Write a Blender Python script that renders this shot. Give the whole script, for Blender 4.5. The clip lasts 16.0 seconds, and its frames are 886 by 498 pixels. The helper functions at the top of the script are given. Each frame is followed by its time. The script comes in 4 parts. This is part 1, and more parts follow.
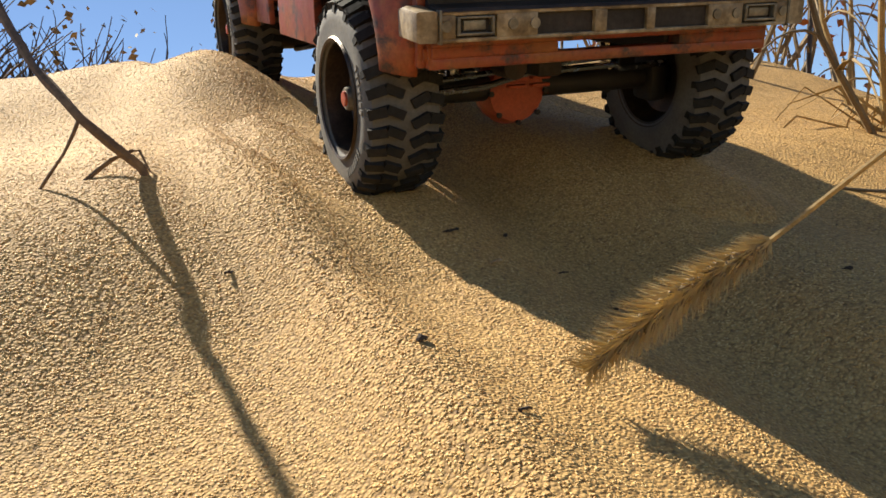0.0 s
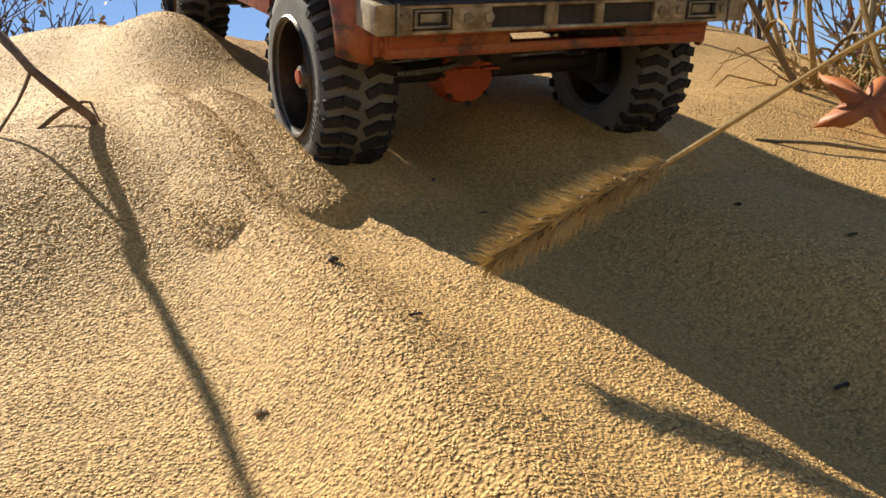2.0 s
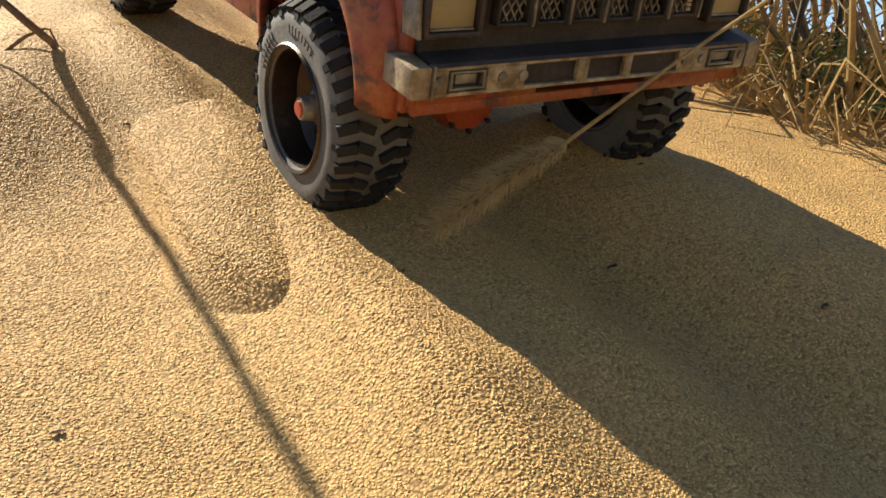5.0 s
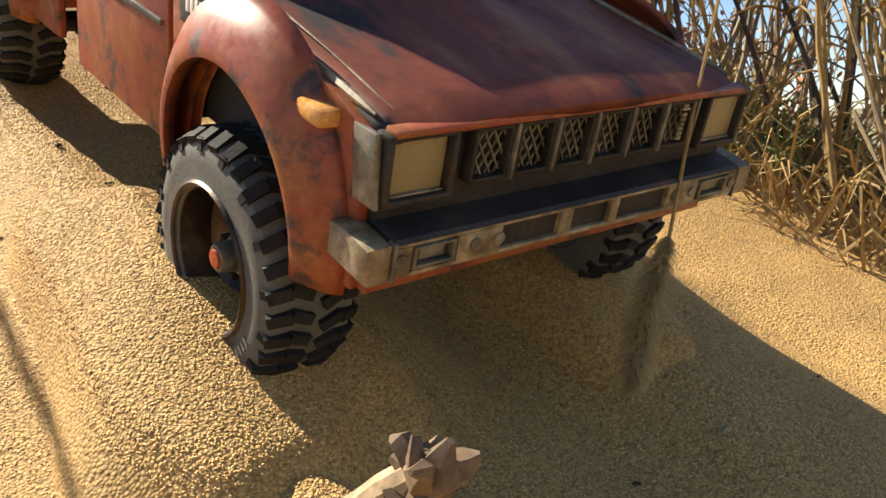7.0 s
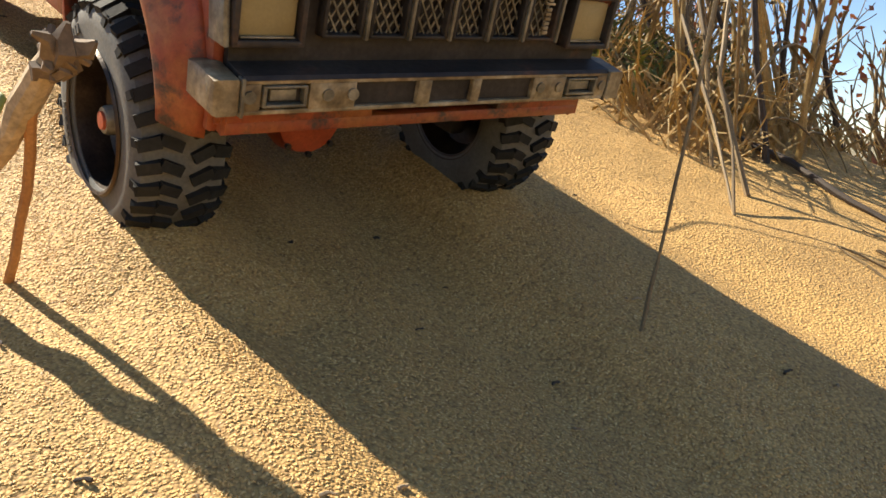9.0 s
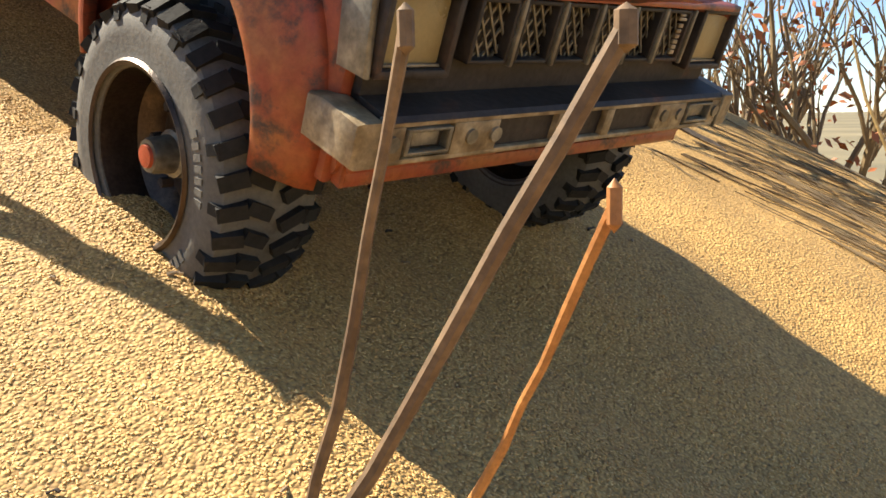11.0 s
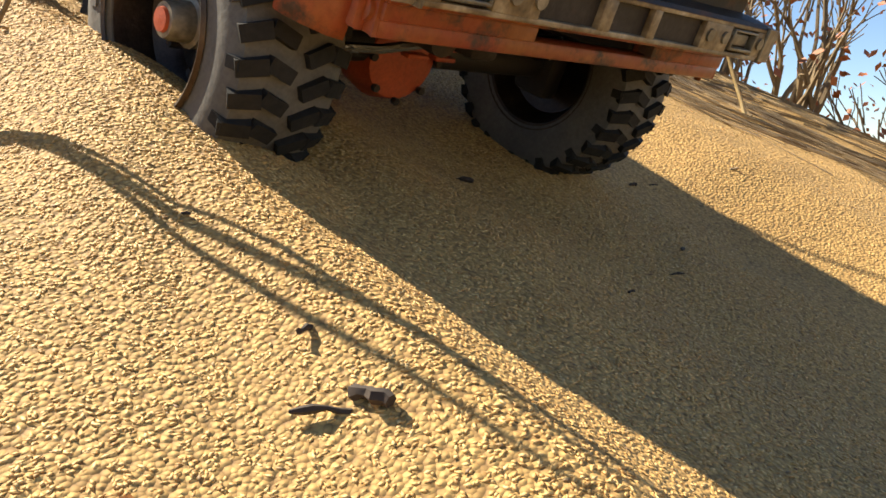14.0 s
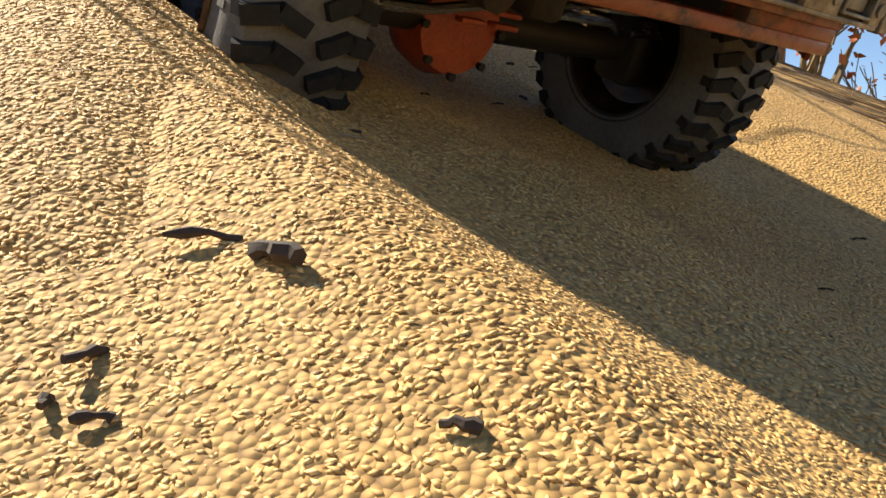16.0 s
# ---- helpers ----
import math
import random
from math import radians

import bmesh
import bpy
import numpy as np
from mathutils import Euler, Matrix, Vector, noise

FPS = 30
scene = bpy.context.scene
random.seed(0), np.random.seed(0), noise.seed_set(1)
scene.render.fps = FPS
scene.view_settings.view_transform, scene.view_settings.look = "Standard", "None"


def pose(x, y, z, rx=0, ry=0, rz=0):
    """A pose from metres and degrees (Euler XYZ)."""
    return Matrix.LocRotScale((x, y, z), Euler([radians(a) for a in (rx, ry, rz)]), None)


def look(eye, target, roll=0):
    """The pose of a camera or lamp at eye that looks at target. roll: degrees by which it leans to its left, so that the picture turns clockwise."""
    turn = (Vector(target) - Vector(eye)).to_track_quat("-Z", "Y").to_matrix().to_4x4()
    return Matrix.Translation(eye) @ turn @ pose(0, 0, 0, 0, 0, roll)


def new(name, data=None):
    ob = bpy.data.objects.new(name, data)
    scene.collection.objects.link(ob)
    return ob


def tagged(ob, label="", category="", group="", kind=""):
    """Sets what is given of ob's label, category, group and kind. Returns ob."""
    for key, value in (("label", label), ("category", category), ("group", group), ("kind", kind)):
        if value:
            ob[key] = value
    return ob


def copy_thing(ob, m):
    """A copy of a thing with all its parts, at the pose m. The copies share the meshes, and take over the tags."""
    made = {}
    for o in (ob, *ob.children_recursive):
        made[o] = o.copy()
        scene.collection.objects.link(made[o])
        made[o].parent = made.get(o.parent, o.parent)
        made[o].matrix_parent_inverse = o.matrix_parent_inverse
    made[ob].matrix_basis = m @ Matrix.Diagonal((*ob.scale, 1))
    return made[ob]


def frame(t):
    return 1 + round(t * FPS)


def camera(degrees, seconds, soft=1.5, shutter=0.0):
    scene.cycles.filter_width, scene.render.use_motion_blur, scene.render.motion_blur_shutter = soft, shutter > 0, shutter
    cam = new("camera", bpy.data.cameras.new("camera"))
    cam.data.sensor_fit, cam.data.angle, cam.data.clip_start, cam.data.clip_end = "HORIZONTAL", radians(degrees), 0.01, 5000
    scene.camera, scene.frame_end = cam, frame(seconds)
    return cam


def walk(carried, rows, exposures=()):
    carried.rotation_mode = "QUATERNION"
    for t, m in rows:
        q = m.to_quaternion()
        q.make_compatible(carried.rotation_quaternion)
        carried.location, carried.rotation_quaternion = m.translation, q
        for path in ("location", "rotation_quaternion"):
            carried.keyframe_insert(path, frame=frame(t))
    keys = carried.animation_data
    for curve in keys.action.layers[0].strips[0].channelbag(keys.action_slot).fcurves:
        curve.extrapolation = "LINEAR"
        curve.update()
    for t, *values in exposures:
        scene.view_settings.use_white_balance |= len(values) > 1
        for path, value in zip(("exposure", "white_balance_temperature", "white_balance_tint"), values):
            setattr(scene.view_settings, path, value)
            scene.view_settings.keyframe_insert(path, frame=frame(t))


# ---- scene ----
cam = camera(54.03, 16.0, soft=1.6)
CAM_ROWS = [
    (0.0, look((-0.2163, -0.3078, -0.0762), (0.2176, 0.5927, -0.0485), -9.02)),
    (0.5, look((-0.2134, -0.3126, -0.0777), (0.2229, 0.5870, -0.0647), -9.39)),
    (1.0, look((-0.2110, -0.3228, -0.0793), (0.2301, 0.5747, -0.0742), -9.46)),
    (1.5, look((-0.2097, -0.3332, -0.0854), (0.2324, 0.5638, -0.0858), -9.52)),
    (2.0, look((-0.2091, -0.3431, -0.0952), (0.2363, 0.5522, -0.0989), -9.29)),
    (2.5, look((-0.2087, -0.3531, -0.1067), (0.2403, 0.5404, -0.1114), -9.03)),
    (3.0, look((-0.2057, -0.3625, -0.1138), (0.2418, 0.5318, -0.1187), -8.97)),
    (3.2, look((-0.2059, -0.3696, -0.1140), (0.2445, 0.5232, -0.1249), -8.81)),
    (5.3, look((-0.2676, -0.4520, -0.0922), (0.2724, 0.3816, -0.2082), -7.13)),
    (5.5, look((-0.2708, -0.4577, -0.0887), (0.2745, 0.3731, -0.2010), -7.20)),
    (6.0, look((-0.2676, -0.4727, -0.0758), (0.2931, 0.3467, -0.1950), -5.63)),
    (6.5, look((-0.2568, -0.4833, -0.0883), (0.3494, 0.3058, -0.1872), -4.96)),
    (7.0, look((-0.2395, -0.5112, -0.1074), (0.3841, 0.2609, -0.2295), -4.81)),
    (7.5, look((-0.2206, -0.5523, -0.1427), (0.3991, 0.2227, -0.2666), -3.38)),
    (8.0, look((-0.2158, -0.5891, -0.1634), (0.3943, 0.1925, -0.2928), -2.29)),
    (8.5, look((-0.2158, -0.6212, -0.1773), (0.3919, 0.1619, -0.3094), -1.71)),
    (9.0, look((-0.2137, -0.6422, -0.1979), (0.3870, 0.1500, -0.3059), -2.39)),
    (9.2, look((-0.2139, -0.6482, -0.2047), (0.3902, 0.1410, -0.3156), -2.43)),
    (11.3, look((-0.2342, -0.6883, -0.2506), (0.4867, -0.0108, -0.3968), -1.44)),
    (11.5, look((-0.2315, -0.6971, -0.2623), (0.4912, -0.0189, -0.3952), -1.92)),
    (12.0, look((-0.2307, -0.7175, -0.2792), (0.4874, -0.0339, -0.4096), -1.49)),
    (12.5, look((-0.2282, -0.7370, -0.2926), (0.4829, -0.0450, -0.4170), -1.47)),
    (13.0, look((-0.2281, -0.7617, -0.3095), (0.4760, -0.0621, -0.4314), -1.05)),
    (13.5, look((-0.2268, -0.7863, -0.3311), (0.4701, -0.0776, -0.4412), -0.96)),
    (14.0, look((-0.2236, -0.8037, -0.3486), (0.4738, -0.0946, -0.4521), -0.67)),
    (14.5, look((-0.2206, -0.8234, -0.3677), (0.4753, -0.1126, -0.4705), -0.04)),
    (15.0, look((-0.2124, -0.8479, -0.3835), (0.4681, -0.1221, -0.4840), -0.49)),
    (15.5, look((-0.2000, -0.8654, -0.4019), (0.4797, -0.1378, -0.4944), -0.98)),
    (16.0, look((-0.1870, -0.8943, -0.4232), (0.4401, -0.1175, -0.4804), -0.24)),
]
TRUCK_ROWS = [
    (0.0, (0.0070, -0.0422, 0.0106), (21.99, -0.20, -3.96)),
    (0.5, (0.0069, -0.0452, 0.0060), (22.54, -0.07, -3.26)),
    (1.0, (0.0081, -0.0492, -0.0003), (23.18, 0.06, -2.40)),
    (1.5, (0.0097, -0.0531, -0.0058), (24.10, 0.18, -1.59)),
    (2.0, (0.0096, -0.0600, -0.0116), (25.23, 0.04, -1.09)),
    (2.5, (0.0106, -0.0688, -0.0201), (26.56, -0.16, -0.65)),
    (3.0, (0.0106, -0.0802, -0.0312), (27.73, -0.32, -0.30)),
    (3.2, (0.0079, -0.0905, -0.0358), (27.61, -0.37, -0.34)),
    (5.3, (-0.0204, -0.2110, -0.0782), (25.71, -0.91, -0.80)),
    (5.5, (-0.0232, -0.2230, -0.0826), (25.53, -0.99, -0.85)),
    (6.0, (-0.0280, -0.2598, -0.0996), (25.00, -1.70, -1.09)),
    (6.5, (-0.0265, -0.2968, -0.1159), (24.68, -2.21, -1.38)),
    (7.0, (-0.0253, -0.3248, -0.1349), (24.57, -2.59, -0.83)),
    (7.5, (-0.0222, -0.3522, -0.1570), (24.46, -2.72, -0.06)),
    (8.0, (-0.0235, -0.3711, -0.1659), (24.40, -2.51, 0.41)),
    (8.5, (-0.0234, -0.3846, -0.1707), (24.24, -2.40, 0.85)),
    (9.0, (-0.0240, -0.4022, -0.1760), (24.10, -2.27, 1.42)),
    (9.2, (-0.0238, -0.4145, -0.1809), (24.02, -2.28, 1.33)),
    (11.3, (-0.0207, -0.5513, -0.2476), (23.18, -2.36, -0.20)),
    (11.5, (-0.0211, -0.5626, -0.2532), (23.11, -2.31, -0.30)),
    (12.0, (-0.0193, -0.5834, -0.2661), (23.42, -1.76, 0.44)),
    (12.5, (-0.0200, -0.6038, -0.2765), (23.91, -1.41, 1.20)),
    (13.0, (-0.0235, -0.6276, -0.2873), (24.37, -0.81, 1.46)),
    (13.5, (-0.0219, -0.6504, -0.2996), (24.70, -0.32, 1.53)),
    (14.0, (-0.0173, -0.6695, -0.3119), (24.94, 0.01, 1.54)),
    (14.5, (-0.0123, -0.6946, -0.3255), (25.03, 0.31, 1.29)),
    (15.0, (-0.0107, -0.7220, -0.3410), (25.04, 0.49, 0.93)),
    (15.5, (-0.0093, -0.7511, -0.3562), (25.03, 0.56, 0.52)),
    (16.0, (-0.0108, -0.7785, -0.3698), (25.04, 0.62, 0.14)),
]
EXPOSURES = [(0.0, 1.1), (3.0, 1.1), (5.5, 1.25), (9.0, 1.42), (11.5, 1.6), (12.5, 1.5), (14.0, 1.36), (16.0, 1.25)]
walk(cam, CAM_ROWS, EXPOSURES)

# ---- world, sun, exposure ----
SUN_DIR = Vector((-0.19, 0.66, 0.73)).normalized()      # towards the sun
world = bpy.data.worlds.new("sky")
scene.world = world
world.use_nodes = True
wn = world.node_tree
sky = wn.nodes.new("ShaderNodeTexSky")
sky.sky_type = "NISHITA"
sky.sun_disc = False
sky.sun_elevation = math.asin(SUN_DIR.z)
sky.sun_rotation = math.atan2(SUN_DIR.x, SUN_DIR.y)
sky.air_density = 1.0
sky.dust_density = 0.0
sky.ozone_density = 2.5
sky.altitude = 2200
wn.links.new(sky.outputs["Color"], wn.nodes["Background"].inputs["Color"])
wn.nodes["Background"].inputs["Strength"].default_value = 0.065
sun = new("sun", bpy.data.lights.new("sun", "SUN"))
sun.data.energy = 5.0
sun.data.angle = radians(0.6)
sun.data.color = (1.0, 0.90, 0.72)
sun.matrix_world = look(SUN_DIR * 3, (0, 0, 0))

# ---- materials ----


def material(name, rough=0.7, metal=0.0):
    m = bpy.data.materials.new(name)
    m.use_nodes = True
    b = m.node_tree.nodes["Principled BSDF"]
    b.inputs["Roughness"].default_value = rough
    b.inputs["Metallic"].default_value = metal
    return m, m.node_tree, b


def noise_node(nt, scale, detail=4.0, rough=0.6, coord="Object"):
    tc = nt.nodes.new("ShaderNodeTexCoord")
    n = nt.nodes.new("ShaderNodeTexNoise")
    n.inputs["Scale"].default_value = scale
    n.inputs["Detail"].default_value = detail
    n.inputs["Roughness"].default_value = rough
    nt.links.new(tc.outputs[coord], n.inputs["Vector"])
    return n


def ramp(nt, src, stops):
    r = nt.nodes.new("ShaderNodeValToRGB")
    while len(r.color_ramp.elements) < len(stops):
        r.color_ramp.elements.new(0.5)
    for e, (p, c) in zip(r.color_ramp.elements, stops):
        e.position, e.color = p, (*c, 1) if len(c) == 3 else c
    nt.links.new(src, r.inputs["Fac"])
    return r


def mix(nt, fac, a, b, blend="MIX"):
    m = nt.nodes.new("ShaderNodeMix")
    m.data_type, m.blend_type = "RGBA", blend
    for sock, v in ((m.inputs[0], fac), (m.inputs[6], a), (m.inputs[7], b)):
        if isinstance(v, (int, float)):
            sock.default_value = v
        elif isinstance(v, tuple):
            sock.default_value = (*v, 1)
        else:
            nt.links.new(v, sock)
    return m.outputs[2]


def bump(nt, b, height, strength, distance):
    n = nt.nodes.new("ShaderNodeBump")
    n.inputs["Strength"].default_value = strength
    n.inputs["Distance"].default_value = distance
    nt.links.new(height, n.inputs["Height"])
    nt.links.new(n.outputs["Normal"], b.inputs["Normal"])


def mottled(name, stops, scale, rough=0.7, metal=0.0, fine=0.0, fine_scale=900, bump_d=0.0004, rough_var=0.15):
    m, nt, b = material(name, rough, metal)
    n = noise_node(nt, scale, 5)
    r = ramp(nt, n.outputs["Fac"], stops)
    col = r.outputs["Color"]
    f = noise_node(nt, fine_scale, 3)
    if fine:
        dark = ramp(nt, f.outputs["Fac"], [(0.3, (1 - fine,) * 3), (0.7, (1 + fine * 0.3,) * 3)])
        col = mix(nt, 1.0, col, dark.outputs["Color"], "MULTIPLY")
    nt.links.new(col, b.inputs["Base Color"])
    mr = nt.nodes.new("ShaderNodeMapRange")
    mr.inputs["To Min"].default_value, mr.inputs["To Max"].default_value = max(0, rough - rough_var), min(1, rough + rough_var)
    nt.links.new(n.outputs["Fac"], mr.inputs["Value"])
    nt.links.new(mr.outputs["Result"], b.inputs["Roughness"])
    bump(nt, b, f.outputs["Fac"], 0.35, bump_d)
    return m


def paint_material(name, shade=1.0):
    """Old red paint: orange rust blotches, blackened worn patches, dusty scratches."""
    m, nt, b = material(name, 0.42)
    n1 = noise_node(nt, 36, 5, 0.62)
    n2 = noise_node(nt, 58, 6, 0.7)
    n3 = noise_node(nt, 260, 4, 0.7)
    red = ramp(nt, n3.outputs["Fac"], [(0.25, (0.21 * shade, 0.042, 0.020)), (0.75, (0.34 * shade, 0.078, 0.036))])
    rust = ramp(nt, n3.outputs["Fac"], [(0.3, (0.22, 0.075, 0.022)), (0.7, (0.37, 0.135, 0.045))])
    black = ramp(nt, n3.outputs["Fac"], [(0.3, (0.025, 0.024, 0.024)), (0.7, (0.06, 0.05, 0.045))])
    f1 = ramp(nt, n1.outputs["Fac"], [(0.46, (0, 0, 0)), (0.62, (0.9, 0.9, 0.9))])
    f2 = ramp(nt, n2.outputs["Fac"], [(0.515, (0, 0, 0)), (0.62, (0.9, 0.9, 0.9))])
    col = mix(nt, f1.outputs["Color"], red.outputs["Color"], rust.outputs["Color"])
    col = mix(nt, f2.outputs["Color"], col, black.outputs["Color"])
    nt.links.new(col, b.inputs["Base Color"])
    rr = ramp(nt, n2.outputs["Fac"], [(0.35, (0.30,) * 3), (0.7, (0.62,) * 3)])
    nt.links.new(rr.outputs["Color"], b.inputs["Roughness"])
    bump(nt, b, n3.outputs["Fac"], 0.15, 0.0003)
    return m


def hood_material():
    """Red hood with long blackened, rusted streaks running to the back."""
    m, nt, b = material("hood_paint", 0.45)
    tc = nt.nodes.new("ShaderNodeTexCoord")
    mp = nt.nodes.new("ShaderNodeMapping")
    mp.inputs["Scale"].default_value = (1.0, 0.34, 1.0)
    nt.links.new(tc.outputs["Object"], mp.inputs["Vector"])
    n1 = noise_node(nt, 32, 4, 0.55)
    nt.links.new(mp.outputs["Vector"], n1.inputs["Vector"])
    n3 = noise_node(nt, 240, 4, 0.7)
    base = ramp(nt, n1.outputs["Fac"], [(0.30, (0.30, 0.125, 0.042)), (0.42, (0.20, 0.052, 0.026)), (0.54, (0.14, 0.034, 0.020)), (0.60, (0.036, 0.025, 0.022)), (0.75, (0.022, 0.020, 0.020))])
    g = ramp(nt, n3.outputs["Fac"], [(0.3, (0.75,) * 3), (0.7, (1.15,) * 3)])
    nt.links.new(mix(nt, 1.0, base.outputs["Color"], g.outputs["Color"], "MULTIPLY"), b.inputs["Base Color"])
    rr = ramp(nt, n1.outputs["Fac"], [(0.35, (0.48,) * 3), (0.7, (0.68,) * 3)])
    nt.links.new(rr.outputs["Color"], b.inputs["Roughness"])
    bump(nt, b, n3.outputs["Fac"], 0.12, 0.0003)
    return m


def grain_material(name, dark=1.0):
    m, nt, b = material(name, 0.62)
    g = nt.nodes.new("ShaderNodeNewGeometry")
    r = ramp(nt, g.outputs["Random Per Island"], [(0.0, (0.36 * dark, 0.20 * dark, 0.060 * dark)), (0.15, (0.50 * dark, 0.30 * dark, 0.095 * dark)),
             (0.7, (0.62 * dark, 0.395 * dark, 0.138 * dark)), (0.97, (0.74 * dark, 0.52 * dark, 0.22 * dark)), (1.0, (0.16, 0.09, 0.04))])
    n = noise_node(nt, 14, 4)
    t = ramp(nt, n.outputs["Fac"], [(0.3, (0.86, 0.84, 0.82)), (0.7, (1.06, 1.05, 1.04))])
    nt.links.new(mix(nt, 1.0, r.outputs["Color"], t.outputs["Color"], "MULTIPLY"), b.inputs["Base Color"])
    return m


def bed_material():
    """The mass of grain between the loose pieces, and the far slopes."""
    m, nt, b = material("grain_bed", 0.8)
    tc = nt.nodes.new("ShaderNodeTexCoord")
    v = nt.nodes.new("ShaderNodeTexVoronoi")
    v.inputs["Scale"].default_value = 780
    nt.links.new(tc.outputs["Object"], v.inputs["Vector"])
    n = noise_node(nt, 11, 5)
    r = ramp(nt, v.outputs["Distance"], [(0.0, (0.62, 0.395, 0.138)), (0.55, (0.50, 0.305, 0.098)), (1.0, (0.25, 0.14, 0.045))])
    sep = ramp(nt, v.outputs["Color"], [(0.2, (0.72, 0.70, 0.66)), (0.8, (1.12, 1.12, 1.12))])
    t = ramp(nt, n.outputs["Fac"], [(0.3, (0.84, 0.82, 0.79)), (0.7, (1.06, 1.05, 1.04))])
    c = mix(nt, 1.0, mix(nt, 1.0, r.outputs["Color"], sep.outputs["Color"], "MULTIPLY"), t.outputs["Color"], "MULTIPLY")
    nt.links.new(c, b.inputs["Base Color"])
    inv = nt.nodes.new("ShaderNodeMath")
    inv.operation = "SUBTRACT"
    inv.inputs[0].default_value = 1.0
    nt.links.new(v.outputs["Distance"], inv.inputs[1])
    bump(nt, b, inv.outputs["Value"], 0.7, 0.0008)
    return m


def dull(m, level):
    m.node_tree.nodes["Principled BSDF"].inputs["Specular IOR Level"].default_value = level
    return m


RED = paint_material("red_paint")
HOOD = dull(hood_material(), 0.22)
GRAIN = grain_material("grain")
BED = bed_material()
RUBBER = mottled("tyre_rubber", [(0.3, (0.012, 0.012, 0.012)), (0.7, (0.030, 0.028, 0.025))], 60, 0.72, fine=0.3, fine_scale=500)
SIDEWALL = mottled("tyre_sidewall", [(0.3, (0.085, 0.080, 0.072)), (0.7, (0.15, 0.14, 0.12))], 40, 0.7, fine=0.25, fine_scale=700)
RIM = mottled("rim_steel", [(0.3, (0.035, 0.025, 0.020)), (0.6, (0.08, 0.055, 0.04)), (0.75, (0.16, 0.11, 0.07))], 70, 0.38, 0.75, fine=0.3)
STEEL = mottled("bright_steel", [(0.3, (0.42, 0.41, 0.40)), (0.7, (0.62, 0.61, 0.60))], 80, 0.25, 1.0, fine=0.2)
ORANGE = mottled("red_orange_plastic", [(0.3, (0.32, 0.045, 0.012)), (0.7, (0.50, 0.085, 0.025))], 60, 0.45, fine=0.25)
CHROME = mottled("aged_chrome", [(0.25, (0.07, 0.058, 0.042)), (0.5, (0.20, 0.175, 0.13)), (0.7, (0.40, 0.35, 0.26))], 55, 0.42, 0.35, fine=0.4, fine_scale=420)
BLACK = mottled("weathered_black", [(0.3, (0.016, 0.014, 0.014)), (0.6, (0.05, 0.04, 0.034)), (0.78, (0.13, 0.06, 0.035))], 45, 0.52, 0.0, fine=0.35, fine_scale=420)
dull(BLACK, 0.22)
dull(RED, 0.35)
dull(RUBBER, 0.2)
UNDER = mottled("underbody_black", [(0.3, (0.010, 0.009, 0.009)), (0.7, (0.026, 0.022, 0.020))], 50, 0.6, fine=0.2)
CREAM = mottled("dirty_cream", [(0.3, (0.07, 0.042, 0.022)), (0.46, (0.20, 0.135, 0.065)), (0.6, (0.38, 0.29, 0.17)), (0.8, (0.58, 0.49, 0.35))], 70, 0.5, fine=0.35, fine_scale=420)
LENS = mottled("yellowed_lens", [(0.3, (0.21, 0.15, 0.06)), (0.7, (0.31, 0.235, 0.11))], 26, 0.3, fine=0.1)
AMBER = mottled("amber_lens", [(0.3, (0.50, 0.20, 0.04)), (0.7, (0.80, 0.42, 0.12))], 200, 0.25, fine=0.2)
WHITE = mottled("white_mark", [(0.3, (0.6, 0.58, 0.52)), (0.7, (0.78, 0.76, 0.7))], 90, 0.6)
GLASS = mottled("dark_window", [(0.3, (0.03, 0.04, 0.04)), (0.7, (0.10, 0.12, 0.11))], 15, 0.08)
BARK = mottled("bark", [(0.3, (0.11, 0.065, 0.035)), (0.6, (0.20, 0.125, 0.065)), (0.8, (0.32, 0.22, 0.12))], 60, 0.75, fine=0.4, fine_scale=400)
PALE_BARK = mottled("pale_bark", [(0.3, (0.22, 0.16, 0.085)), (0.55, (0.46, 0.32, 0.18)), (0.75, (0.60, 0.47, 0.30))], 90, 0.7, fine=0.35, fine_scale=500)
ORANGE_STEM = mottled("orange_stem", [(0.3, (0.34, 0.13, 0.035)), (0.7, (0.52, 0.24, 0.07))], 80, 0.6, fine=0.3)
DARK_BARK = mottled("dark_bark", [(0.3, (0.035, 0.025, 0.018)), (0.7, (0.10, 0.07, 0.05))], 60, 0.8, fine=0.4)
STRAW = mottled("straw", [(0.3, (0.38, 0.25, 0.09)), (0.6, (0.56, 0.40, 0.17)), (0.8, (0.68, 0.54, 0.29))], 30, 0.65, fine=0.3)
STRAW_DARK = mottled("brown_straw", [(0.3, (0.13, 0.085, 0.04)), (0.7, (0.30, 0.21, 0.10))], 30, 0.7, fine=0.3)
BRISTLE = mottled("foxtail_bristle", [(0.3, (0.42, 0.30, 0.12)), (0.7, (0.62, 0.48, 0.22))], 60, 0.55)
for thin in (BRISTLE, STRAW):          # thin dry fibres let light through
    tn = thin.node_tree
    pb = tn.nodes["Principled BSDF"]
    tl = tn.nodes.new("ShaderNodeBsdfTranslucent")
    ms = tn.nodes.new("ShaderNodeMixShader")
    ms.inputs[0].default_value = 0.45
    tn.links.new(pb.inputs["Base Color"].links[0].from_socket, tl.inputs["Color"])
    tn.links.new(pb.outputs[0], ms.inputs[1])
    tn.links.new(tl.outputs[0], ms.inputs[2])
    tn.links.new(ms.outputs[0], tn.nodes["Material Output"].inputs["Surface"])
